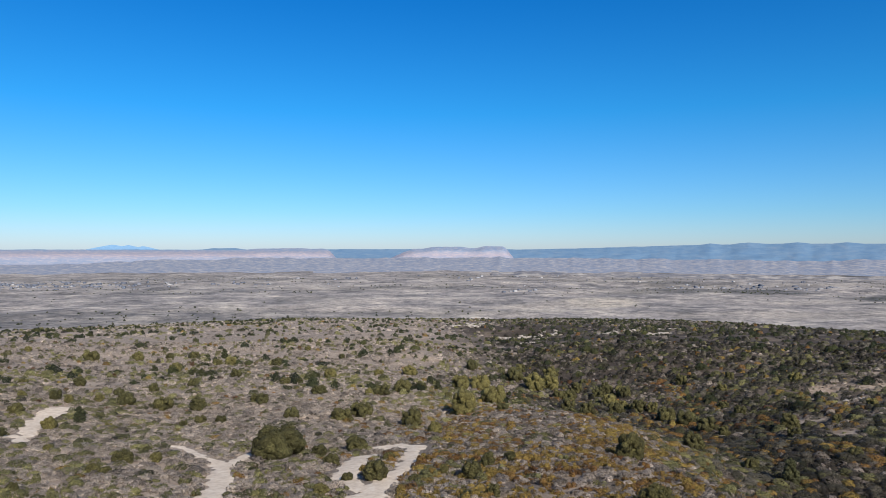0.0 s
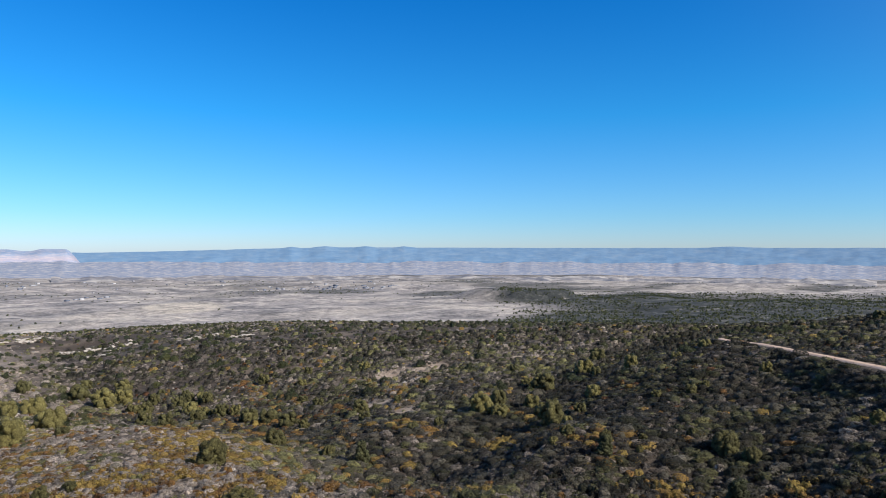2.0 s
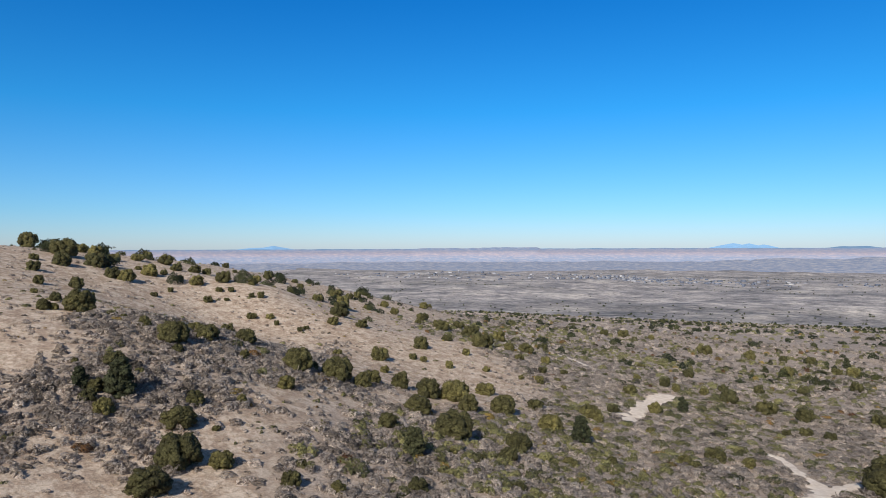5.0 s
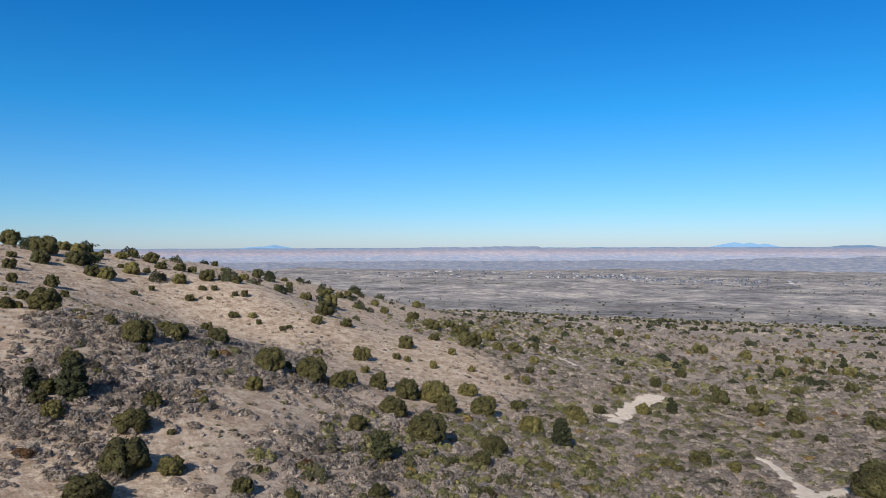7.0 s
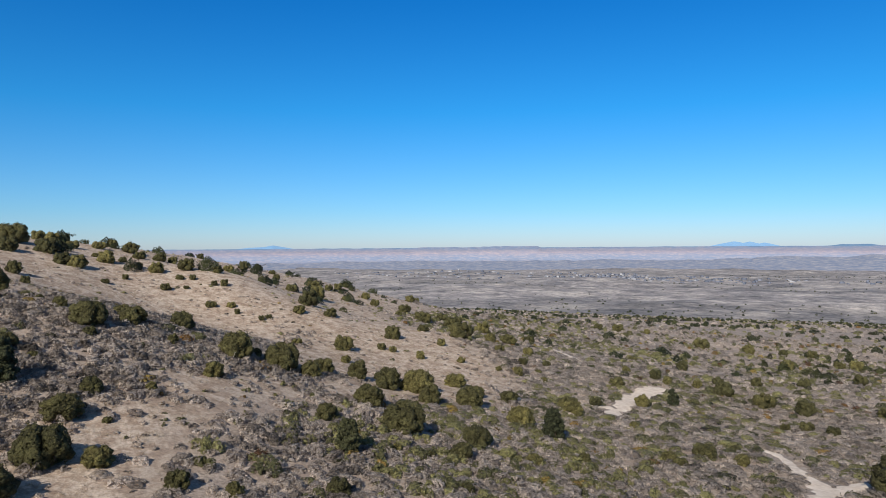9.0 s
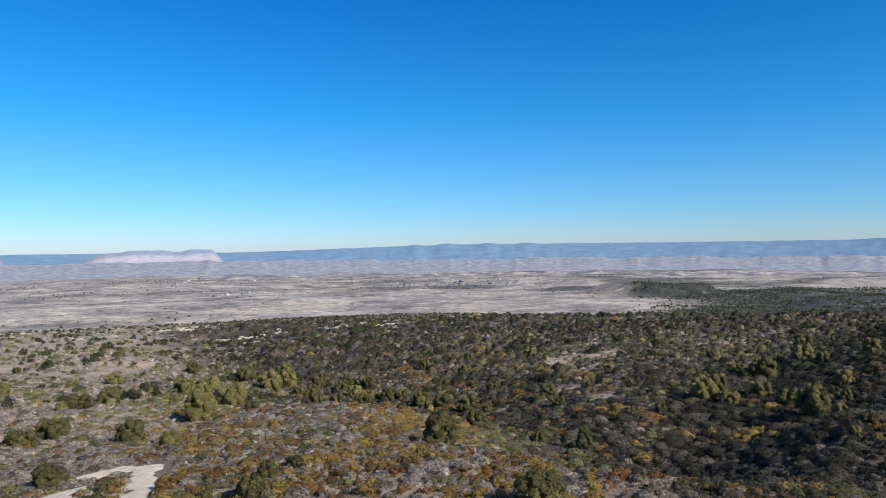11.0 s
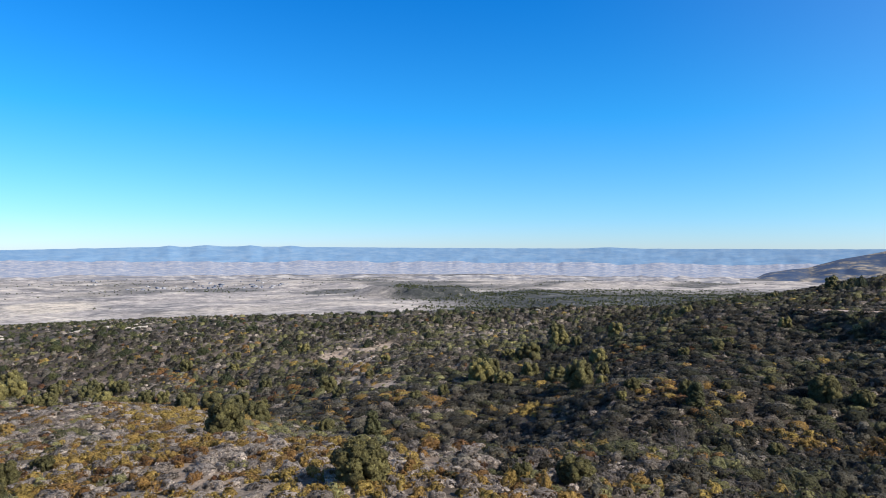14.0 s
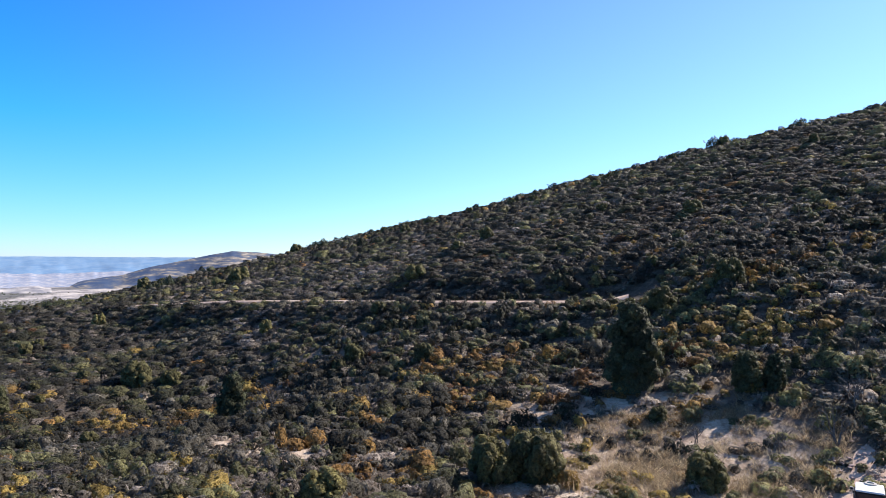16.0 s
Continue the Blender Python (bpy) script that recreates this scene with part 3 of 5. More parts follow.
def scatter_object(name, kinds, x, y, size, tint, material, label, category, seed):
    """Many plants of one sort, joined: nobody could count them."""
    rng = np.random.default_rng(seed)
    which = rng.integers(0, len(kinds), len(x))
    turn = rng.uniform(0, 2 * math.pi, len(x))
    tall = size * rng.uniform(0.62, 1.3, len(x))
    z = land(x, y)
    vs, fs, ts, base = [], [], [], 0
    for k, (v, f) in enumerate(kinds):
        i = np.where(which == k)[0]
        if not len(i):
            continue
        c, s = np.cos(turn[i])[:, None], np.sin(turn[i])[:, None]
        lx, ly = v[:, 0] * (size[i] * rng.uniform(0.72, 1.35, len(i)))[:, None], v[:, 1] * (size[i] * rng.uniform(0.72, 1.35, len(i)))[:, None]
        w = np.stack([lx * c - ly * s + x[i][:, None], lx * s + ly * c + y[i][:, None], v[:, 2] * tall[i][:, None] + z[i][:, None]], -1)
        vs.append(w.reshape(-1, 3))
        fs.append((f[None] + (base + np.arange(len(i)) * len(v))[:, None, None]).reshape(-1, 4))
        ts.append(np.repeat(tint[i], len(v)))
        base += len(i) * len(v)
    ob = quads_object(name, np.concatenate(vs), np.concatenate(fs), material, np.concatenate(ts), smooth=True)
    return tagged(ob, label, category, kind="stuff")


def sow(rng, n, r0, r1, a0=-96, a1=138):
    """Places spread evenly over the ground of a ring segment."""
    r = np.sqrt(rng.uniform(r0 * r0, r1 * r1, n))
    a = np.radians(rng.uniform(a0, a1, n))
    return r * np.sin(a), r * np.cos(a)


def off_paths(x, y, margin=0.6):
    ok = np.ones(len(x), bool)
    for line, widths in PATHS:
        d, a = to_line(x, y, line)
        ok &= d > np.interp(a, np.linspace(0, 1, len(widths)), widths) / 2 + margin + (1.7 if line is ROAD_RUN else 0.0)
    return ok


# ---- trails and road ----
TRAIL_W = [(-66.3, 120.6), (-65.9, 116.2), (-62.6, 105.3), (-58.4, 95.9), (-56.5, 90.9)]
TRAIL_R = [(-111.5, 137.1), (-98.3, 129.7), (-88.6, 123.5), (-82.3, 120.7)]
TRAIL_S = [(-62.4, 91.5), (-60.4, 93.3), (-59.0, 95.6)]
TRAIL_M = [(-39.1, 94.9), (-35.3, 92.6), (-31.4, 88.1), (-27.5, 82.3), (-25.1, 77.5), (-23.4, 71.9), (-21.5, 63.9), (-21.0, 52.0)]
TRAIL_B = [(-25.0, 78.5), (-24.6, 82.1), (-24.9, 88.0)]
TRAIL_E = [(-10.0, 90.7), (-6.3, 90.5), (-3.4, 89.0), (-3.3, 83.0), (-4.3, 75.5), (-5.4, 70.1), (-6.8, 64.4), (-8.5, 54.0)]
TRAIL_F = [(-8.2, 85.8), (-10.2, 83.3), (-10.5, 74.0), (-9.3, 68.4), (-7.5, 64.0)]
ROAD_RUN = [(67.2, -2.0)] + ROAD[2:]
PATHS = [(TRAIL_W, [3.5, 4.5, 3.5, 2.8, 2.4]), (TRAIL_R, [1.0, 1.4, 1.2, 0.8]), (TRAIL_S, [1.2, 1.6, 2.0]), (TRAIL_M, [1.2, 1.8, 1.6, 1.8, 2.2, 2.6, 2.4, 2.2]), (TRAIL_B, [2.4, 2.0, 1.0]),
         (TRAIL_E, [2.0, 4.5, 4.0, 3.0, 2.4, 2.6, 3.2, 3.2]), (TRAIL_F, [2.2, 2.8, 3.0, 2.4, 1.6]), (ROAD_RUN, [2.3] * 11)]
for k, (line, widths) in enumerate(PATHS):
    road = line is ROAD_RUN
    ribbon("dirt_road" if road else "trail_%d" % (k + 1), line, widths, MAT_ROAD if road else MAT_SAND, "narrow reddish dirt road cut along the hillside" if road else "pale sandy footpath through the scrub", "road" if road else "trail", 0.22 if road else 0.07, seed=7 + len(line), ragged=0.12 if road else 0.75)

# ---- loose shrubs, sown in belts from near to far ----
rng = np.random.default_rng(5)
# a line of shade, put into plant colours rather than the land
SHADED_DRAW = [(27, 58), (33, 43), (45, 37), (50, 30), (45, 20)]
OCHRE_RIDGE = [(62, 108), (66, 90), (62, 67), (64, 52), (62, 42), (55, 29), (53, 18), (51, 8), (50, -6), (44, -10)]
# inner and outer radius, plants, lumps and leaf tufts a plant, tuft size, plant half width, tufts and twigs of a leafless plant
belts = [(18, 80, 17500, 2, 20, 0.13, 0.74, 12, (8, 0.34, 0.024)), (80, 145, 37000, 1, 6, 0.18, 0.76, 4, (2, 0.40, 0.04)),
         (145, 230, 44000, 1, 0, 0.2, 0.88, 0, (1, 0.4, 0.06)), (230, 330, 26000, 1, 0, 0.2, 1.2, 0, (1, 0.4, 0.09)), (330, 800, 24000, 1, 0, 0.2, 1.7, 0, (1, 0.4, 0.12))]
for b, (r0, r1, n, lumps, leaves, leaf, wide, grey_leaves, twigs) in enumerate(belts):
    x, y = sow(rng, n, r0, r1, -92, 134)
    ok = off_paths(x, y, 0.25) & ((np.hypot(x + 2, y - 14) > 32) | (x > 24))
    hill_w = west_flank(x, y) * (1 - scrub_patch(x, y))
    ok &= rng.uniform(0, 1, n) > 0.78 * hill_w
    spur = np.exp(-(to_line(x, y, SPUR)[0] / np.where(x > 22, 13, 22)) ** 2) * (y > 25)
    ridge = np.exp(-(to_line(x, y, OCHRE_RIDGE)[0] / 5.5) ** 2)
    east = east_side(x, y)
    deep = np.maximum(np.maximum(np.exp(-(to_line(x, y, GULLY[2:])[0] / 13) ** 2), np.exp(-(to_line(x, y, SIDE_GULLY)[0] / 11) ** 2)), np.exp(-(to_line(x, y, SHADED_DRAW)[0] / 7) ** 2))
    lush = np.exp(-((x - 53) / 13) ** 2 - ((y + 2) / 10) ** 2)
    # shade of slopes and gullies, painted through darker plant tones
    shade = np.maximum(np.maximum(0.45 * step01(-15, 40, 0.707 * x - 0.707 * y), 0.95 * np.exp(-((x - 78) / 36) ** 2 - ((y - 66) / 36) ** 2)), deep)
    clump = fbm(x / 7, y / 7, 71, 3)
    ok &= rng.uniform(0, 1, n) < 0.35 + 1.0 * clump + 0.6 * np.maximum(east, spur)
    straw = 1 - step01(8, 15, np.hypot(x - 36, (y - 5) * 1.1))
    ok &= rng.uniform(0, 1, n) > 0.74 * straw
    ok &= rng.uniform(0, 1, n) > 0.85 * np.clip(bare_soil(x, y) - hill_w, 0, 1) * (1 - straw)
    x, y, east, hill_w, spur, ridge, straw = x[ok], y[ok], east[ok], hill_w[ok], spur[ok], ridge[ok], straw[ok]
    shade, deep, lush = shade[ok], deep[ok], lush[ok]
    patch, patch2 = fbm(x / 13, y / 13, 73), fbm(x / 30, y / 30, 75)
    u = rng.uniform(0, 1, len(x))
    bench = np.exp(-((x - 38) / 30) ** 2 - ((y - 145) / 50) ** 2)
    swath = fbm(x / 6, y / 9, 77, 3)
    rust = u < 0.02 + 0.94 * spur * (1 - 0.7 * deep) * step01(0.26, 0.42, patch) + 0.55 * ridge * step01(0.44, 0.56, swath) + 0.22 * east * step01(0.61, 0.68, swath) * (1 - step01(75, 115, x)) * (1 - 0.8 * deep) + 0.3 * straw * step01(0.5, 0.6, swath) + 0.4 * bench * step01(0.50, 0.60, swath)
    sort = fbm(x / 8, y / 8, 79, 3) + rng.normal(0, 0.06, len(x))
    plain_green = (0.13 + 0.29 * step01(0.44, 0.62, patch2 + 0.3 * (patch - 0.5))) * (1 - 0.5 * spur) * (1 - 0.7 * east) * (1 - 0.92 * scrub_patch(x, y)) * (1 - 0.5 * hill_w)
    green = ~rust & ((rng.uniform(0, 1, len(x)) < plain_green) | (sort > 0.57) & (rng.uniform(0, 1, len(x)) < 0.55 * east * (1 - 0.45 * deep) * (1 - 0.6 * spur)) | (rng.uniform(0, 1, len(x)) < 0.45 * lush))
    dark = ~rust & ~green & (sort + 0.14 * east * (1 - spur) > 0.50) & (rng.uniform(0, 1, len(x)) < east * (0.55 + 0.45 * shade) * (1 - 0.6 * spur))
    grey = ~rust & ~green & ~dark
    size = wide * np.clip(np.exp(rng.normal(-0.20, 0.36, len(x))), 0.3, 1.5) * (1.0 + 0.12 * east) * np.where(green | dark, 1.08, 1.0) * (1 - 0.3 * spur) * (1 + 0.12 * deep)
    size = np.where(hill_w > 0.5, size * 0.50, size)
    # the east's shade as darker tints, eased on the bench and a sunlit patch
    slope_shade = east * (1 - 0.45 * bench) * (1 - 0.75 * np.exp(-((x - 46) / 13) ** 2 - ((y + 5) / 16) ** 2))
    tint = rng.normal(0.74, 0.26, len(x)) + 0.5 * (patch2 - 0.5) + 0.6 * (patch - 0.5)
    tint = np.where(rust, tint - 0.10 + 1.2 * (patch - 0.5) - 0.12 * shade + 0.15 * spur + 0.12 * ridge, np.where(grey, tint - 0.06 * spur - (0.52 + 0.42 * shade) * slope_shade * (1 - spur) - 0.12 * scrub_patch(x, y), tint - (0.36 + 0.34 * shade) * slope_shade * (1 - 0.6 * spur) + 0.25 * lush))
    tint = np.clip(tint, 0, 1)
    shape = ((6, 3), (6, 3), (6, 2), (4, 2), (4, 2))[b]
    kinds = shrub_kinds(100 + b, 8, lumps, leaves, leaf, 0.72, *shape, inner=False)
    grey_kinds = bare_kinds(120 + b, 8, lumps, grey_leaves, leaf, twigs, *shape, inner=False)
    for mask, nm, mat, lab in ((grey, "grey_scrub", MAT_GREY, "low grey-brown leafless scrub covering the slope"), (dark, "dark_scrub", MAT_DARK, "dense scrub, coloured dark for the shade of its slope"), (green, "green_scrub", MAT_GREEN, "low olive-green scrub oak and manzanita bushes"), (rust, "rust_scrub", MAT_RUST, "low rust and ochre autumn scrub bushes")):
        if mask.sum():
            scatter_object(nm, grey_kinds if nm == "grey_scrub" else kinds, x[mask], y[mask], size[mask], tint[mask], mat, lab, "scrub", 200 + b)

# a second, finer layer of leafless scrub on the plain and in the hill's scrub patch
for n, r0, r1, a0, a1, where in ((17000, 40, 150, -78, 26, lambda x, y: 1 - west_flank(x, y)), (12000, 40, 125, -88, -40, scrub_patch), (9000, 40, 120, 30, 132, east_side)):
    x, y = sow(rng, n, r0, r1, a0, a1)
    ok = (rng.uniform(0, 1, n) < where(x, y)) & off_paths(x, y, 0.2) & ((rng.uniform(0, 1, n) < 1 - east_side(x, y)) | (where is east_side))
    x, y = x[ok], y[ok]
    # eastern plants take lower tints to carry the slope's shade
    scatter_object("grey_scrub", bare_kinds(140 + r1, 7, 1, 0, 0.2, (3, 0.4, 0.03), 4, 2, False), x, y, rng.uniform(0.40, 0.95, len(x)), np.clip(rng.normal(0.78, 0.18, len(x)) - 0.60 * east_side(x, y), 0, 1), MAT_GREY, "low grey-brown leafless scrub covering the slope", "scrub", 230 + r1)

# ---- trees ----
def juniper(seed, wide, tall, lobes, leaves, leaf, shape, conical=0.0):
    """Crown of leafy lobes round forked limbs; returns crown and trunk arrays for a tree of about one unit's half width."""
    g = np.random.default_rng(seed)
    pieces, tips = [], []
    for k in range(lobes):
        h = 0.14 + 0.70 * (k + 0.5) / lobes
        a = k * 2.4 + g.uniform(-0.5, 0.5)
        reach = wide * (0.70 * g.uniform(0.72, 1.04) * math.sqrt(max(0.03, 1 - ((h - 0.32) / 0.60) ** 2)) * (1 - conical * h) + g.uniform(-0.06, 0.06))
        rl = wide * g.uniform(0.22, 0.34) * (1 - conical * 0.5 * h)
        c = np.array([reach * math.cos(a), reach * math.sin(a), tall * h])
        tips.append(c)
        pieces.append(lump(g, c, rl, rl * g.uniform(0.75, 1.05), *shape, full=True))
        d = g.normal(0, 1, (leaves, 3))
        d[:, 2] += 0.2
        d /= np.linalg.norm(d, axis=1, keepdims=True)
        pieces.append((tufts(g, c + d * rl * g.uniform(0.88, 1.16, (leaves, 1)), d, leaf), np.arange(leaves * 4).reshape(-1, 4)))
    cv, cf = core_dome(wide * 0.70, tall * 0.88, 8, 3, g)
    cv = cv * np.column_stack([1 - conical * np.clip(cv[:, 2] / tall, 0, 1)] * 2 + [np.ones(len(cv))]) + np.array([0, 0, 0.10 * tall])
    pieces.append((cv, cf))
    crown = gather(pieces)
    tv, tf, m = [], [], 0
    for c in [np.array([0.02, 0.03, tall * 0.62])] + tips[: lobes // 2 : 2]:
        base = np.array([0.0, 0.0, -0.25 if c is not tips[0] else 0.0])
        mid = base * 0.4 + c * 0.6 - np.array([0, 0, 0.12 * tall])
        for (p, q, ra, rb) in ((base, mid, 0.11 * wide, 0.07 * wide), (mid, c, 0.07 * wide, 0.02 * wide)):
            for (o, rr) in ((p, ra), (q, rb)):
                tv += [o + rr * np.array([math.cos(j * 1.0472), math.sin(j * 1.0472), 0]) for j in range(6)]
            tf += [(m + j, m + (j + 1) % 6, m + 6 + (j + 1) % 6, m + 6 + j) for j in range(6)]
            m += 12
    return crown, (np.array(tv), np.array(tf))


def tree_mesh(name, arrays, material):
    return quads_object(name, arrays[0], arrays[1], material, smooth=name == "crown")


def tree_master(seed, wide, tall, lobes, leaves, leaf, material, label, category, name, conical=0.0):
    crown, trunk = juniper(seed, wide, tall, lobes, leaves, leaf, (6, 4) if leaves > 20 else (6, 3), conical)
    root = new(name)
    tree_mesh("crown", crown, material).parent = root
    t = tree_mesh("trunk", trunk, MAT_BARK)
    t.parent = root
    t["label"] = "shaggy grey-brown trunk"
    return tagged(root, label, category)


def plant(master, x, y, size, turn, group):
    m = pose(x, y, float(land(x, y)) - 0.05, 0, 0, turn)
    ob = copy_thing(master, m)
    ob.scale = (size, size, size)
    return tagged(ob, group=group)


JUNIPERS = [tree_master(300 + k, 1.0, 1.12 + 0.14 * (k % 3), 34, 40, 0.050, MAT_JUNIPER, "rounded dark-green juniper tree among scrub", "tree", "juniper_tree") for k in range(5)]
PINES = [tree_master(330 + k, 0.8, 2.1, 36, 40, 0.050, MAT_PINE, "tall dark pinyon pine standing in the scrub", "tree", "pinyon_pine", 0.55) for k in range(3)]
FAR_JUNIPERS = [tree_master(350 + k, 1.0, 1.12 + 0.14 * (k % 3), 20, 12, 0.065, MAT_JUNIPER, "rounded dark-green juniper tree among scrub", "tree", "juniper_tree") for k in range(5)]
FAR_PINES = [tree_master(370 + k, 0.8, 2.1, 22, 12, 0.065, MAT_PINE, "tall dark pinyon pine standing in the scrub", "tree", "pinyon_pine", 0.55) for k in range(3)]


def pick_tree(pine, k, x, y):
    near = math.hypot(x + 2, y - 12) < 100
    return ((PINES if near else FAR_PINES) if pine else (JUNIPERS if near else FAR_JUNIPERS))[k % (3 if pine else 5)]


# trees that stand out: east, north, half width, sort (0 juniper, 1 pine)
STANDING = []
STANDING += [(-179.2, 37.1, 2.5, 0), (-144.3, 31.7, 1.1, 0), (-133, 29.5, 1.3, 0), (-182.6, 41.5, 1.2, 0), (-120.1, 27.8, 1, 0), (-105.4, 24.4, 0.6, 0), (-88.3, 22.1, 0.8, 0), (-154.3, 38.9, 3.1, 0), (-142.2, 36, 1.9, 0), (-96.8, 25.2, 0.8, 0), (-88.4, 23.2, 0.6, 0), (-172, 46.3, 1.6, 0), (-178, 48.9, 1, 0), (-121.5, 33.5, 1.3, 0), (-178.8, 50.4, 0.8, 0), (-165.5, 48, 2, 0), (-145.9, 42.8, 2.3, 0), (-87.5, 25.7, 1.8, 0), (-113.2, 33.5, 0.8, 0), (-177.9, 53.1, 1.1, 0), (-68.3, 20.7, 0.4, 0), (-162.4, 50.9, 1.5, 0), (-63.3, 19.9, 0.8, 1), (-137.4, 43.3, 1.7, 0)]
STANDING += [(-61, 19.9, 0.8, 0), (-85.3, 28.5, 0.5, 0), (-136.3, 45.6, 1.8, 0), (-62.6, 21, 0.8, 0), (-167.5, 57.4, 1.7, 0), (-150.8, 52.3, 0.8, 0), (-58.5, 20.5, 0.9, 0), (-83.7, 29.5, 0.5, 0), (-67.5, 23.8, 1.1, 0), (-178.3, 63.1, 1.5, 0), (-144.8, 52.7, 1.8, 0), (-61.4, 22.6, 1.4, 1), (-128.5, 48.1, 0.8, 0), (-169.1, 64.6, 2.2, 0), (-147.3, 56.4, 0.9, 0), (-79.6, 30.5, 0.8, 0), (-65.5, 25.5, 0.5, 0), (-132.9, 52.6, 0.7, 0), (-157.4, 62.8, 1.5, 0), (-141.5, 57.7, 0.9, 0), (-158.1, 67.4, 1.6, 0), (-74.3, 31.8, 1.8, 0), (-44.9, 19.4, 1.5, 0), (-138.5, 60, 1.6, 0)]
STANDING += [(-71.1, 31.1, 0.7, 0), (-159.1, 70.6, 1.3, 0), (-128, 57.9, 1.1, 0), (-81, 36.8, 1.1, 0), (-55.3, 25.4, 1.5, 0), (-197.3, 92.2, 1.2, 0), (-48.7, 22.8, 1.7, 0), (-133.2, 62.5, 0.9, 0), (-139.9, 66.3, 2, 0), (-77.2, 36.7, 1.5, 0), (-59.1, 28.2, 0.9, 0), (-128.2, 61.8, 0.6, 0), (-177, 85.8, 0.8, 0), (-132.5, 64.7, 0.8, 0), (-108.8, 53.3, 1.3, 0), (-53.9, 27.9, 0.4, 0), (-136.6, 71.4, 1.2, 0), (-128.7, 67.3, 0.7, 0), (-167.7, 87.7, 1.5, 0), (-119, 62.6, 1.1, 0), (-80.7, 43.2, 1.5, 0), (-47.5, 25.6, 1, 0), (-128.1, 69.1, 0.9, 0), (-180.7, 97.6, 1.6, 0)]
STANDING += [(-72.4, 39.2, 0.6, 0), (-59.3, 32.7, 0.5, 0), (-117.7, 65.7, 0.9, 0), (-77, 43.2, 0.5, 0), (-114, 65.1, 0.6, 0), (-180.9, 106.3, 1.1, 0), (-169.1, 101.5, 1.2, 0), (-109.1, 67.2, 0.6, 0), (-63.9, 39.8, 1, 0), (-109.6, 68.7, 0.7, 0), (-148.6, 94.6, 1.5, 0), (-71.2, 45.4, 1.9, 0), (-73, 48.4, 0.8, 0), (-163.1, 109.1, 2, 0), (-42.6, 28.6, 0.8, 0), (-111.3, 75.6, 1.4, 0), (-45.9, 31.3, 0.5, 0), (-142.2, 97.9, 2.1, 0), (-118.8, 81.9, 2.1, 0), (-166, 115.6, 1.3, 0), (-93, 64.9, 0.9, 0), (-172.2, 122.7, 1.5, 0), (-70.1, 50.1, 2.1, 0), (-109.3, 80.8, 1.3, 0)]
STANDING += [(-152.7, 112.9, 1.4, 0), (-68.6, 52.8, 1.2, 0), (-40.4, 31.1, 0.6, 0), (-161, 124.6, 1.5, 0), (-71.5, 56.1, 1.4, 0), (-90.3, 71.2, 1.6, 0), (-149.3, 119.3, 1.4, 0), (-82.7, 66.6, 0.8, 0), (-54.3, 45.9, 1, 0), (-71.9, 61.2, 1.4, 0), (-139.9, 120, 1, 0), (-185.5, 159.9, 1.8, 0), (-147, 127.2, 1.9, 0), (-90.7, 78.6, 0.8, 0), (-198.4, 172.5, 1.9, 0), (-97, 85.5, 1.7, 0), (-52, 46.1, 0.5, 0), (-89.4, 79.8, 0.7, 0), (-59.4, 54, 1.6, 0), (-73.6, 67.1, 1.3, 0), (-135.3, 124, 2.7, 0), (-68.3, 63.1, 1.7, 0), (-46.5, 43.1, 1.1, 1), (-103, 97.4, 1.2, 0)]
STANDING += [(-39.2, 37.5, 0.8, 0), (-140, 134.5, 2, 0), (-85.7, 82.4, 0.8, 0), (-67.2, 66.7, 2.2, 0), (-122.2, 122.4, 2.5, 0), (-91.9, 92.2, 0.9, 0), (-51, 52, 2.2, 0), (-47, 48.2, 0.5, 0), (-61.6, 64, 1.4, 0), (-98.5, 102.7, 2.5, 0), (-83.3, 89, 0.8, 0), (-71.7, 77.1, 1.6, 0), (-119.1, 129, 2.1, 0), (-44.6, 49.7, 0.5, 0), (-97.6, 109.9, 1.4, 0), (-60.7, 69.4, 1.8, 0), (-65.4, 75.2, 1, 0), (-89.3, 103.9, 1, 0), (-78.9, 93, 0.6, 0), (-96.2, 113.5, 1.9, 0), (-44, 52.6, 1.1, 0), (-46.5, 56.7, 1.4, 0), (-111.5, 137.1, 1.7, 0), (-76, 94.4, 0.9, 0)]
STANDING += [(-63.4, 78.9, 1.3, 0), (-81.1, 101.3, 0.9, 0), (-87.2, 109.4, 1.2, 0), (-37, 46.6, 0.6, 0), (-76.4, 99.7, 0.7, 0), (-53.3, 70.1, 1.6, 0), (-79.6, 105.5, 0.8, 0), (-72.1, 95.9, 0.7, 0), (-41.5, 58.7, 0.8, 0), (-47.9, 69, 1.3, 1), (-163.9, 236.3, 2, 0), (-60.1, 86.9, 1.5, 0), (-56.9, 83.7, 1.4, 0), (-158.6, 242, 2.7, 0), (-60.6, 93.6, 1, 0), (-40.2, 64.1, 0.7, 0), (-69.1, 111.1, 1.5, 0), (-77.2, 125.9, 0.9, 0), (-91.5, 149.7, 1.2, 0), (-152, 251.8, 1.6, 0), (-50.5, 87.8, 0.7, 0), (-58.8, 102.5, 1.3, 0), (-71.2, 126.4, 1.3, 0), (-68.2, 125.4, 1, 0)]
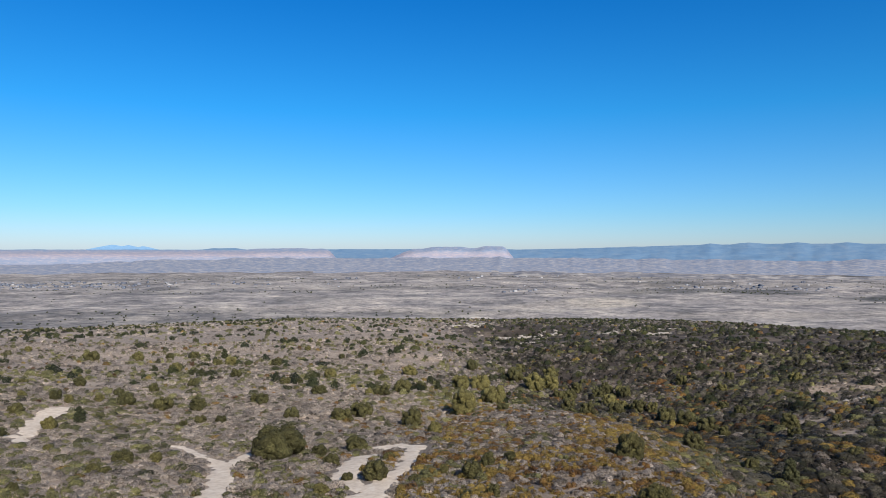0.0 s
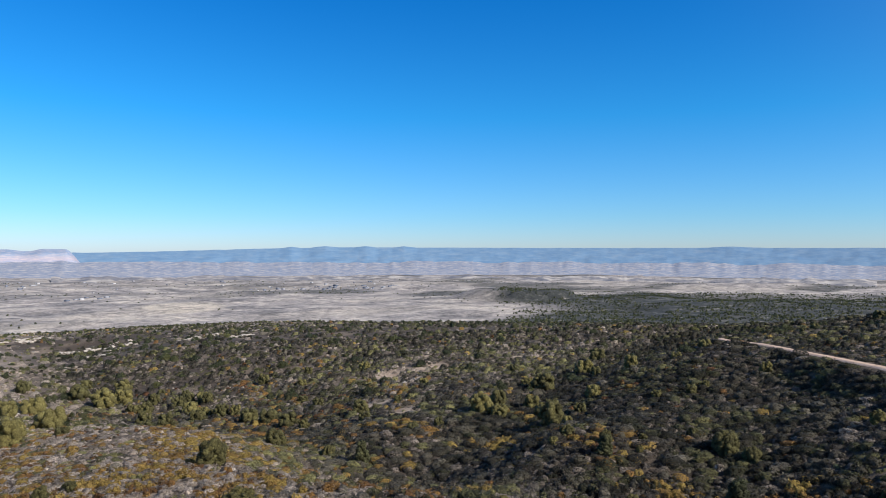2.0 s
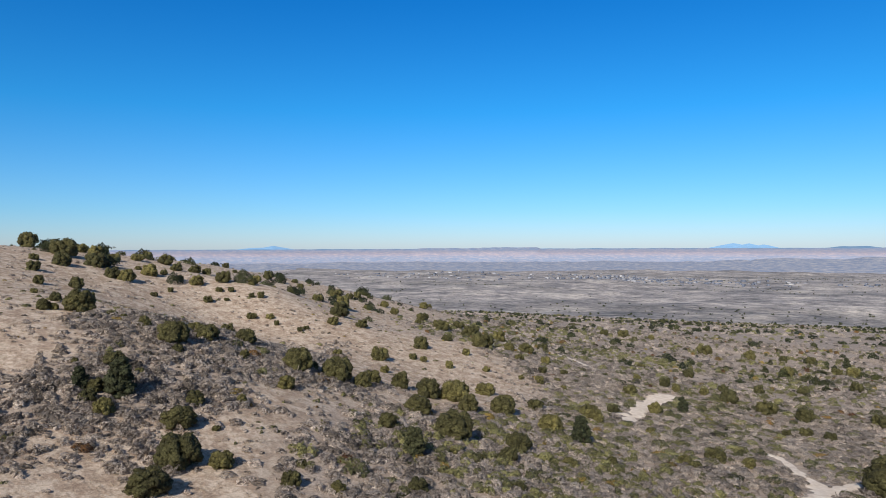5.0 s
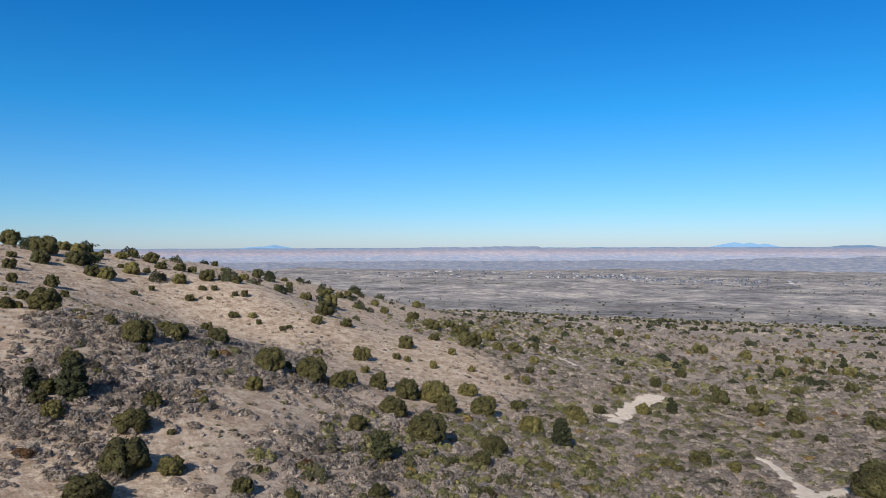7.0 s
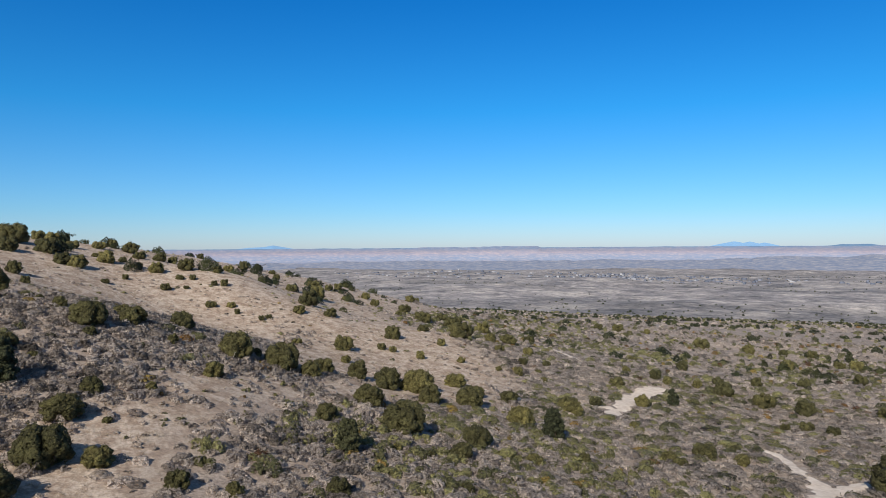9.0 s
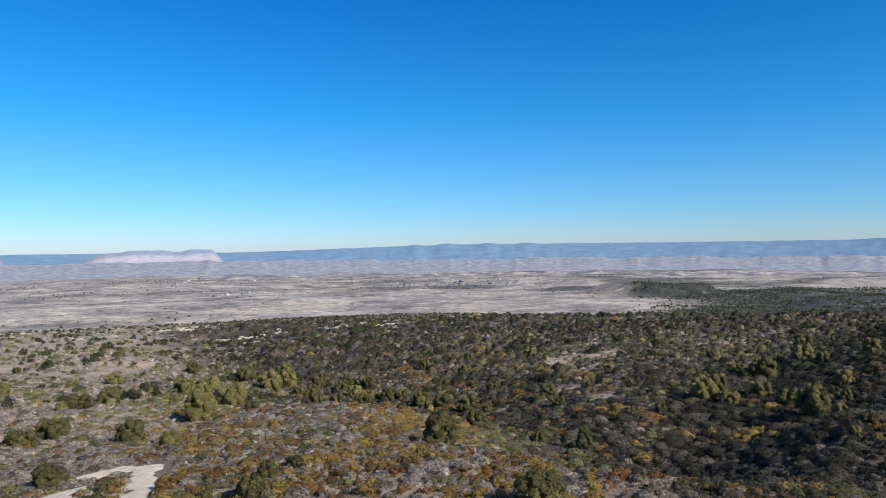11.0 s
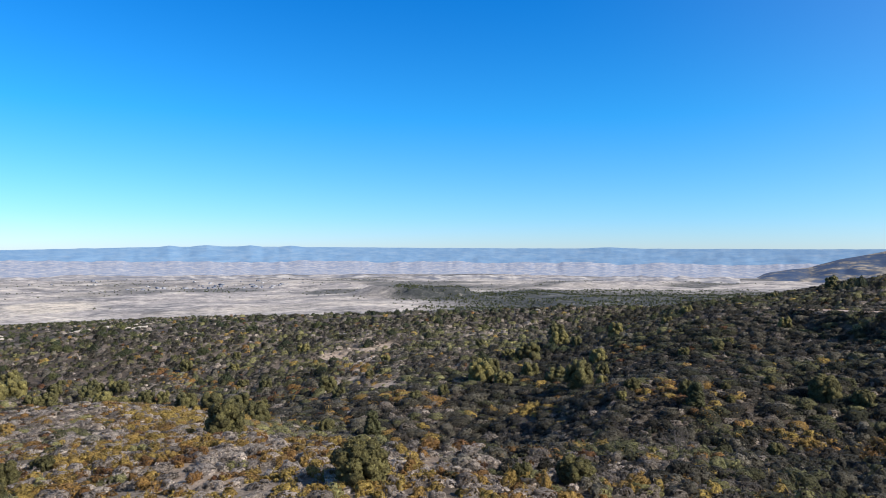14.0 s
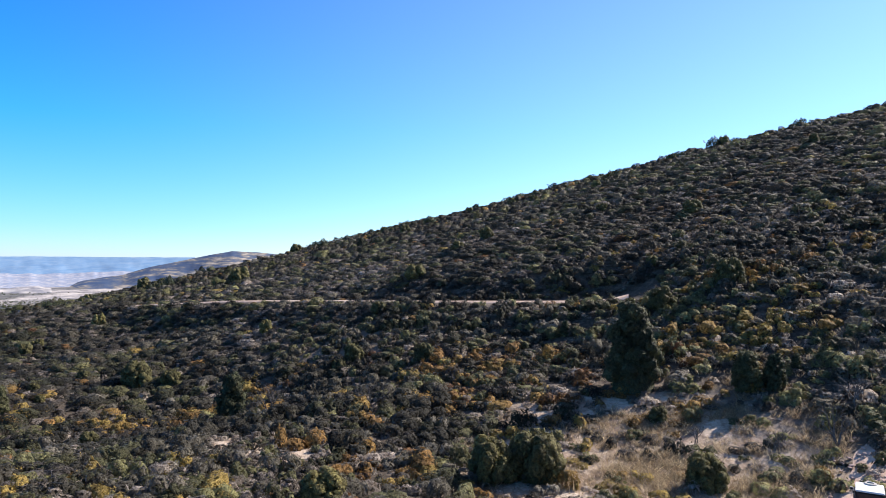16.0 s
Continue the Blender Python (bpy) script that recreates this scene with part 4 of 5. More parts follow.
STANDING += [(-58, 109.5, 1.1, 1), (-78.2, 148, 1.5, 0), (-120.3, 235.4, 3, 0), (-38.4, 75.2, 0.9, 0), (-64.5, 129.1, 1.1, 0), (-36.4, 73.9, 0.8, 0), (-52.7, 108.2, 0.7, 0), (-63.7, 135.1, 1.4, 0), (-38.2, 82, 1.4, 0), (-58.1, 126.3, 1.8, 0), (-107.3, 242, 2.3, 0), (-38.1, 88.5, 0.7, 0), (-59.9, 142.3, 1.2, 0), (-34.7, 82.9, 0.9, 0), (-50.9, 124.7, 1.9, 0), (-97.7, 246.1, 1.7, 0), (-78.5, 201.8, 2.3, 0), (-42.2, 111.7, 0.8, 0), (-55.4, 152.5, 1.4, 0), (-89.9, 249.1, 1.9, 0), (-44.7, 125.1, 1.7, 0), (-40, 113.2, 1.2, 0), (-76.8, 233.8, 1.9, 0), (-36.7, 113.8, 1.1, 0)]
STANDING += [(-80.2, 252.4, 1.5, 1), (-70.6, 228.8, 2.3, 0), (-53, 175.9, 1.6, 0), (-36.2, 134.9, 1.7, 0), (-34.9, 132.9, 1.5, 0), (-53.7, 222, 2.2, 0), (-20.5, 85.2, 3.4, 0), (-36.6, 159.6, 1.3, 0), (-26.3, 119, 1.5, 0), (-33.7, 161.2, 1.1, 0), (-54.3, 276.1, 1.6, 0), (-15.6, 86.5, 1.1, 0), (-26.3, 146, 1.8, 0), (-11.4, 64, 0.9, 0), (-29.5, 179.8, 1.9, 0), (-12.7, 78.4, 1, 0), (-36.5, 247.7, 1.4, 0), (-17.5, 119.2, 2.2, 0), (-9.7, 69.8, 0.7, 0), (-11.3, 89.3, 1.6, 0), (-14.6, 123.2, 2.3, 0), (-15.8, 146.5, 1.2, 0), (-6.8, 69.4, 1.3, 0), (-10.3, 108.4, 0.6, 0)]
STANDING += [(-18.3, 194.7, 1.6, 0), (-13.3, 147.9, 2.3, 0), (-6.3, 80.3, 0.8, 0), (-9.3, 156.5, 2.2, 0), (-10, 204.8, 2.5, 0), (-5.3, 115.8, 2.1, 0), (-2.7, 67.3, 0.8, 0), (-5.5, 169.2, 1.7, 0), (-1.2, 100.8, 1.2, 0), (-1.3, 171.6, 1, 1), (0.1, 70.5, 0.6, 0), (1.1, 149.6, 1, 0), (4.5, 180.2, 2.7, 0), (3.7, 126.1, 2.7, 0), (10, 239.6, 2.2, 0), (2.9, 68.6, 1.1, 0), (10.2, 188.8, 3.1, 0), (4.8, 73.9, 0.9, 0), (4.5, 60.5, 0.7, 0), (11.3, 151.2, 2.9, 0), (10.7, 123.3, 1.3, 0), (7.4, 77.4, 0.6, 0), (7.6, 76.4, 0.6, 0), (23.4, 226.5, 3.3, 0)]
STANDING += [(27.6, 247.3, 2.6, 0), (28.1, 212.8, 3.8, 0), (36.8, 237.2, 3, 0), (34.2, 218.2, 3, 0), (33.5, 200.7, 1.9, 0), (32, 175.8, 2, 0), (36.9, 200.4, 2.3, 0), (27.8, 149.9, 1.7, 0), (41.7, 215.1, 2.1, 0), (45.8, 224.7, 1.5, 0), (35.6, 170.2, 2.2, 0), (46.7, 206.2, 2.5, 0), (51.2, 217.2, 1.6, 0), (50.5, 210.2, 1.7, 0), (47.7, 196.6, 2.6, 0), (44.7, 177.9, 2.2, 0), (48.8, 188.4, 1.9, 0), (53.6, 206.7, 2, 0), (53.6, 203.2, 2.1, 0), (49.7, 183.8, 1.5, 0), (21.8, 80.2, 1.8, 0), (52, 183.6, 1.6, 0), (51.2, 180.1, 2.2, 0), (54.2, 177.7, 1.6, 0)]
STANDING += [(17.1, 54.7, 1.6, 0), (52.2, 161, 2.6, 0), (72.8, 210.5, 2, 0), (54.5, 154.3, 2.4, 0), (38.9, 107, 1.8, 0), (55.1, 143.8, 2.6, 0), (79.1, 194.8, 1.6, 0), (70.1, 172.3, 1.6, 0), (55.5, 136, 1.3, 0), (88.2, 211.5, 1.5, 0), (68.8, 159.4, 1.6, 0), (44.8, 99.6, 1.1, 0), (24.2, 49.8, 0.7, 0), (67.1, 133.1, 2.1, 0), (47.1, 93.2, 1.2, 2), (63.5, 124.2, 1.5, 0), (99, 193.1, 1.9, 0), (26.7, 48.1, 1.2, 0), (74.6, 130.2, 1.1, 0), (60.1, 100.2, 1.2, 0), (92, 147.4, 1.3, 0), (64.7, 99.3, 1, 0), (76.6, 103.2, 2.4, 0), (91, 118.5, 1.3, 0)]
STANDING += [(84.6, 108.2, 2, 0), (77.5, 99.1, 1.8, 0), (40.4, 51.4, 0.6, 0), (114.6, 139.7, 1.5, 0), (101.4, 119, 1.7, 0), (88, 102, 1.8, 0), (101.5, 113.9, 2.8, 0), (82.4, 92.2, 2, 0), (75, 82.6, 2.4, 0), (60.9, 66.9, 0.8, 0), (63.6, 67.2, 1.1, 0), (74.6, 78.6, 1.1, 0), (82.7, 84.1, 1.3, 0), (121.8, 121.8, 2.6, 0), (95.3, 93.2, 1.7, 0), (117.6, 114, 1.5, 0), (148.4, 143, 2.8, 0), (61.6, 58.8, 1.1, 1), (64.4, 61.3, 0.9, 0), (30.5, 27.9, 1.25, 0), (53.9, 48, 0.9, 0), (120.2, 105.9, 1.8, 0), (65.6, 57, 0.5, 0), (68.4, 58.9, 0.6, 0)]
STANDING += [(91.8, 75.9, 1, 0), (121.9, 95.3, 1.4, 0), (97, 73.2, 1.1, 0), (75.6, 57, 0.8, 0), (68, 50.7, 0.7, 0), (100.7, 73.2, 0.9, 0), (136.6, 98.8, 1.6, 0), (72.8, 50.5, 1.7, 0), (54.4, 37, 1.4, 2), (72.4, 46.8, 1.1, 0), (111.5, 68.9, 1.2, 0), (171.2, 95.2, 1, 0), (181.2, 97.7, 1.3, 0), (35.6, 18.6, 1.5, 0), (82.7, 38.4, 0.9, 0), (62.9, 28.6, 0.8, 0), (197.6, 89.4, 1.7, 0), (36.1, 15.9, 1.9, 0), (189.4, 83.6, 1, 0), (230.1, 99.2, 2.4, 0), (64.1, 27.2, 1.1, 0), (145.4, 53.1, 2.2, 0), (59.9, 20.6, 1.1, 0), (76.2, 24.6, 1, 0)]
STANDING += [(209.7, 48.1, 2.1, 0), (92.7, 19.3, 1.6, 0), (33.4, 6.5, 1.3, 0), (42, 5.6, 0.7, 0), (60.2, 7, 0.5, 2), (47.6, 5.2, 2.3, 2), (194.3, 21.7, 1.1, 0), (107.3, 11.4, 1.2, 0), (169.7, 16.9, 1.6, 0), (183.8, 13.4, 0.8, 0), (113.4, 5.7, 1.5, 0), (177.6, -0.6, 1.2, 0), (59.2, -2.1, 1.4, 0), (43.4, -1.7, 1.2, 1), (42.5, -3.3, 0.9, 2), (152.2, -12.1, 1.3, 0), (71.7, -6.6, 0.8, 0), (108.8, -13.4, 1.2, 0), (43.9, -5.9, 0.5, 1), (59.4, -9.1, 1.6, 0), (153.9, -23.8, 0.9, 0), (139.6, -22.8, 1.2, 0), (88.8, -19.7, 1.6, 0), (160.3, -42.8, 0.6, 0)]
STANDING += [(148.1, -43.5, 1.4, 0), (148.7, -56.6, 1.6, 0), (145.6, -59.3, 0.7, 0), (107.7, -51.1, 1, 0), (137.7, -72.6, 0.8, 0), (132.9, -76.8, 0.4, 0), (127, -78.1, 0.8, 0)]

for k, (x, y, w, sort) in enumerate(STANDING):
    ob = plant(pick_tree(sort > 0, int(abs(x * 7 + y)), x, y), x, y, w / (0.66 if sort else 0.95), x * 37 % 360, "trees among the scrub")
    ob.scale.z *= 1.05 if sort == 2 else 0.85 if sort else (0.80 if x < 0 else 0.97) + 0.36 * (abs(x * 13.7 + y * 5.1) % 1.0) * (1.0 if w < 2.5 else 0.6)

tg = np.random.default_rng(41)
x, y = sow(tg, 9500, 150, 800)
ok = tg.uniform(0, 1, len(x)) < 0.16 + 0.8 * step01(0.40, 0.62, fbm(x / 60, y / 60, 83)) + 0.35 * step01(20, 120, x)
x, y = x[ok], y[ok]
kinds = plant_kinds(150, 5, 10, 1.0, 1.15, 0.34, core=(5, 2))
scatter_object("far_junipers", kinds, x, y, tg.uniform(1.0, 2.3, len(x)), np.clip(tg.normal(0.45, 0.25, len(x)), 0, 1), MAT_FAR_TREE, "scattered dark-green junipers on the far bench", "woodland", 400)

x, y = sow(tg, 30000, 780, 2600)
wx, wy = sow(tg, 16000, 760, 1900, 38, 86)
x, y = np.concatenate([x, wx]), np.concatenate([y, wy])
ok = (tg.uniform(0, 1, len(x)) < 0.015 + 0.9 * valley_wood(x, y)) & (pale_clay(x, y) < 0.3)
x, y = x[ok], y[ok]
kinds = plant_kinds(160, 5, 2, 1.0, 1.1, 0.7, core=(4, 1))
scatter_object("valley_trees", kinds, x, y, tg.uniform(1.3, 2.5, len(x)), np.clip(tg.normal(0.4, 0.25, len(x)), 0, 1), MAT_FAR_TREE, "dark tree dots strewn over the wide valley", "woodland", 410)

for m in JUNIPERS + PINES + FAR_JUNIPERS + FAR_PINES:
    for o in list(m.children_recursive) + [m]:
        bpy.data.objects.remove(o)


# ---- far country ----
def rock_material(name, stops, scale, bands=None):
    m = Nodes(name, 0.95)
    flat = m.t.nodes.new("ShaderNodeVectorMath")
    flat.operation = "MULTIPLY"
    flat.inputs[1].default_value = (1, 1, 5)
    m.link(m.place(), flat.inputs[0])
    n = m.noise(scale, 10, 0.7, flat.outputs[0])
    c = m.ramp(n, stops)
    if bands:
        sep = m.t.nodes.new("ShaderNodeSeparateXYZ")
        m.link(m.place(), sep.inputs[0])
        mp = m.add("ShaderNodeMapRange", From_Min=VALLEY - 20, From_Max=16.0)
        m.link(sep.outputs["Z"], mp.inputs["Value"])
        wob = m.add("ShaderNodeMath")
        wob.operation = "ADD"
        sc = m.add("ShaderNodeMath")
        sc.operation = "MULTIPLY"
        sc.inputs[1].default_value = 0.12
        m.link(m.noise(0.01, 5, 0.6), sc.inputs[0])
        m.link(mp.outputs[0], wob.inputs[0])
        m.link(sc.outputs[0], wob.inputs[1])
        c = m.mix(0.5, c, m.ramp(wob.outputs[0], bands))
    return m.done(c)


# the haze of distance is put into these slopes' blue and lilac tones
MAT_BLUE = rock_material("haze_blue_forest_slope", [(0.40, (0.125, 0.225, 0.355)), (0.54, (0.155, 0.255, 0.375)), (0.66, (0.195, 0.28, 0.385))], 0.012)
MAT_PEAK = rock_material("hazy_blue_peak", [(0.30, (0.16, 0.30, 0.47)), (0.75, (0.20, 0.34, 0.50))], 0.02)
MAT_DARK_BLUE = rock_material("haze_dark_blue_slope", [(0.35, (0.055, 0.10, 0.175)), (0.65, (0.085, 0.135, 0.21))], 0.02)
MAT_FOOT = rock_material("haze_pale_foothill", [(0.38, (0.18, 0.225, 0.31)), (0.50, (0.26, 0.28, 0.34)), (0.62, (0.39, 0.38, 0.39))], 0.030)
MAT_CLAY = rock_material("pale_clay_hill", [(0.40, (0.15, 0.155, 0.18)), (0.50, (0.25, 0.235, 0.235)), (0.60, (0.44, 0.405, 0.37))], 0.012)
MAT_RED = rock_material("hazy_red_rock", [(0.40, (0.21, 0.25, 0.35)), (0.50, (0.28, 0.285, 0.35)), (0.60, (0.46, 0.385, 0.385))], 0.030,
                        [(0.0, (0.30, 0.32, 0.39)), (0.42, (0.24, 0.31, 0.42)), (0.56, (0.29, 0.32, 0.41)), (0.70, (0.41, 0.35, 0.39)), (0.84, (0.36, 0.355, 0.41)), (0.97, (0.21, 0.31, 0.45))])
# blue for haze, tan for sunlit ridges, both put into the colour
MAT_DARK_HILL = rock_material("haze_wooded_slope", [(0.42, (0.040, 0.068, 0.130)), (0.50, (0.072, 0.092, 0.135)), (0.55, (0.17, 0.155, 0.14)), (0.62, (0.38, 0.32, 0.26))], 0.009)


def range_ridge(name, a0, a1, r_front, r_crest, height, material, label, seed, rough=0.35, cliff=0.0, foot=None, category="mountains", fold=120):
    """A mountain wall across part of the horizon; height(azimuth) gives its crest above sea level of the plan."""
    az = np.radians(np.arange(a0, a1 + 0.01, 0.13))
    f = np.linspace(0, 1, 17)
    a, g = np.meshgrid(az, f)
    top = height(np.degrees(a))
    spread = 0.7 * (fbm(np.degrees(a) / 2.2, g * 7.0, seed, 4) - 0.5)
    r = r_front + (r_crest - r_front) * g + fold * spread * (1 - g)
    rise = g ** 1.1 if not cliff else g * (1 - cliff) + cliff * step01(0.45, 0.62, g + 0.07 * (fbm(np.degrees(a) / 1.5, g, seed + 9, 4) - 0.5))
    gul = (fbm(np.degrees(a) / 1.6 + 1.5 * g, g * 7, seed + 4, 4) - 0.5) * rough * 4 * g * (1 - g)
    low = VALLEY - 34 if foot is None else foot
    z = low + (top - low) * np.clip(rise + gul, 0, 1)
    verts = np.stack([r * np.sin(a), r * np.cos(a), z], -1)
    crest = verts[-1:].copy()
    back = verts[-1:].copy()
    back[..., 0] *= 1.012
    back[..., 1] *= 1.012
    back[..., 2] = VALLEY - 40
    verts = np.concatenate([verts, crest, back]).reshape(-1, 3)
    n = len(az)
    k = np.array([*range(len(f) - 1), len(f)])[:, None] * n + np.arange(n - 1)[None, :]
    quads = np.stack([k, k + 1, k + n + 1, k + n], -1).reshape(-1, 4)
    ob = quads_object(name, verts, quads, material, smooth=True)
    return tagged(ob, label, category, kind="structure")


def hump(deg, centre, half, soft=0.25):
    """A flat top round an azimuth, with steep flanks."""
    return 1 - step01(half - soft, half + soft, abs(deg - centre))


def tooth(deg, centre, half):
    return np.clip(1 - abs(deg - centre) / half, 0, 1)


def wobble(deg, scale, seed):
    return fbm(deg / scale, deg * 0, seed, 5) - 0.5


def blue_crest(d):
    peaks = 10 * hump(d, -17.6, 1.3, 0.6)
    bumps = 9 * (tooth(d, 21.2, 0.9) + tooth(d, 23.9, 1.2) + tooth(d, 27.2, 1.0) + tooth(d, 30.4, 1.0) + tooth(d, 56.5, 2.5))
    return 9 + 4 * step01(-12, -8, d) + 38 * step01(5, 26, d) + peaks + bumps + 5 * wobble(d, 0.9, 8)


def peak_crest(d):
    peaks = 34 * np.maximum(np.maximum(tooth(d, -25.7, 1.9), 0.92 * tooth(d, -24.6, 1.5)), 0.7 * tooth(d, -23.6, 1.2))
    return 8 + peaks + 26 * tooth(d, -62.4, 1.7) + 12 * tooth(d, -64.2, 1.0) + 3 * wobble(d, 0.7, 17)


def rim_crest(d):
    return 8 + 9 * hump(d, -43.0, 2.4) + 5 * hump(d, -48, 2.6, 0.8) + 9 * hump(d, -12.6, 3.0, 0.5) + 8 * wobble(d, 0.9, 12) - 60 * step01(-9.6, -8.6, d)


def castle_crest(d):
    return -62 + (78 * step01(-5.4, -2.2, d) + 6 * step01(-2.4, 0.4, d) + 9 * hump(d, 0.2, 1.5, 0.5) + 12 * hump(d, 4.2, 1.1, 0.4)) * (1 - step01(4.9, 6.3, d)) + 6 * wobble(d, 0.6, 14)


range_ridge("backdrop_blue_range", -100, 76, 4250, 4840, blue_crest, MAT_BLUE, "long forested plateau on the horizon, tinted haze-blue", 5, rough=0.16)
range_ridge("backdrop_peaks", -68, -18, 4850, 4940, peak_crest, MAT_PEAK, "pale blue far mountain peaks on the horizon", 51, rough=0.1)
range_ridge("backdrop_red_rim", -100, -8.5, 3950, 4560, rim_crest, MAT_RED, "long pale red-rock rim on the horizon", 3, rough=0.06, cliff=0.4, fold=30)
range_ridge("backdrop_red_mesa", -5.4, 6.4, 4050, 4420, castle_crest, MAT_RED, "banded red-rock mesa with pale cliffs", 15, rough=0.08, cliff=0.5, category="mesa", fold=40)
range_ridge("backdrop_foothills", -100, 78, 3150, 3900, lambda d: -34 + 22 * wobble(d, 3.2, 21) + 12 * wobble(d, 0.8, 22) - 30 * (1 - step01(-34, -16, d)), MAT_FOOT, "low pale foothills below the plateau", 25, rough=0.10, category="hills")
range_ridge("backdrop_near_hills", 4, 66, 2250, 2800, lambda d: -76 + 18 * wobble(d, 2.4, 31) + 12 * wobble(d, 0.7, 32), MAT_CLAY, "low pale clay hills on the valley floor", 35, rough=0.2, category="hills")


def dark_crest(d):
    return np.interp(d, [64.0, 66.0, 68.0, 70.6, 73.0, 75.9, 78.5, 81.0, 84.4, 90.0, 96.0], [-125, -100, -66, -41, 2, 38, 73, 66, 44, 26, 10]) + 7 * wobble(d, 1.6, 41)


range_ridge("backdrop_dark_mountain", 64, 96, 2900, 3500, dark_crest, MAT_DARK_HILL, "dark wooded mountain spur beyond the bench, tinted haze-blue", 7, rough=0.3, category="mountain")
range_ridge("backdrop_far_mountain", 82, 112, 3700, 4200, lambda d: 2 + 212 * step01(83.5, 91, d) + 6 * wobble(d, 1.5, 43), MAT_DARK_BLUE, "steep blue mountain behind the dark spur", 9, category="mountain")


# ---- parked off-road vehicle on its stony track ----
def part(name, bm, material, parent, label=""):
    me = bpy.data.meshes.new(name)
    bm.to_mesh(me)
    bm.free()
    me.materials.append(material)
    ob = new(name, me)
    ob.parent = parent
    if label:
        ob["label"] = label
    return ob


def block(size, centre, bevel=0.04, taper=1.0):
    """A bevelled box; taper narrows its top."""
    bm = bmesh.new()
    bmesh.ops.create_cube(bm, size=1.0)
    for v in bm.verts:
        k = taper if v.co.z > 0 else 1.0
        v.co = Vector((v.co.x * size[0] * k, v.co.y * size[1] * k, v.co.z * size[2]))
    bmesh.ops.bevel(bm, geom=list(bm.edges), offset=bevel, segments=2, affect="EDGES")
    bmesh.ops.translate(bm, verts=bm.verts, vec=centre)
    return bm


def ring_tyre(radius, width, centre, axis="X", hole=0.55):
    """A tyre as a rounded ring."""
    bm = bmesh.new()
    prof = [(hole, -0.5), (0.86, -0.5), (1.0, -0.32), (1.0, 0.32), (0.86, 0.5), (hole, 0.5)]
    n = 24
    grid = [[bm.verts.new((radius * p * math.cos(2 * math.pi * k / n), radius * p * math.sin(2 * math.pi * k / n), width * q)) for p, q in prof] for k in range(n)]
    for k in range(n):
        for j in range(len(prof)):
            bm.faces.new((grid[k][j], grid[(k + 1) % n][j], grid[(k + 1) % n][(j + 1) % len(prof)], grid[k][(j + 1) % len(prof)]))
    if axis == "X":
        bmesh.ops.rotate(bm, verts=bm.verts, matrix=Matrix.Rotation(math.pi / 2, 3, "Y"))
    bmesh.ops.translate(bm, verts=bm.verts, vec=centre)
    bmesh.ops.recalc_face_normals(bm, faces=bm.faces)
    return bm


def disc(radius, width, centre, axis="X"):
    bm = bmesh.new()
    bmesh.ops.create_cone(bm, cap_ends=True, segments=20, radius1=radius, radius2=radius, depth=width)
    if axis == "X":
        bmesh.ops.rotate(bm, verts=bm.verts, matrix=Matrix.Rotation(math.pi / 2, 3, "Y"))
    bmesh.ops.translate(bm, verts=bm.verts, vec=centre)
    return bm


def plain_material(name, colour, rough=0.5, metal=0.0):
    m = Nodes(name, rough)
    m.b.inputs["Metallic"].default_value = metal
    dust = m.ramp(m.noise(3.0, 5, 0.6), [(0.35, tuple(0.85 * c for c in colour)), (0.7, colour)])
    return m.done(dust)


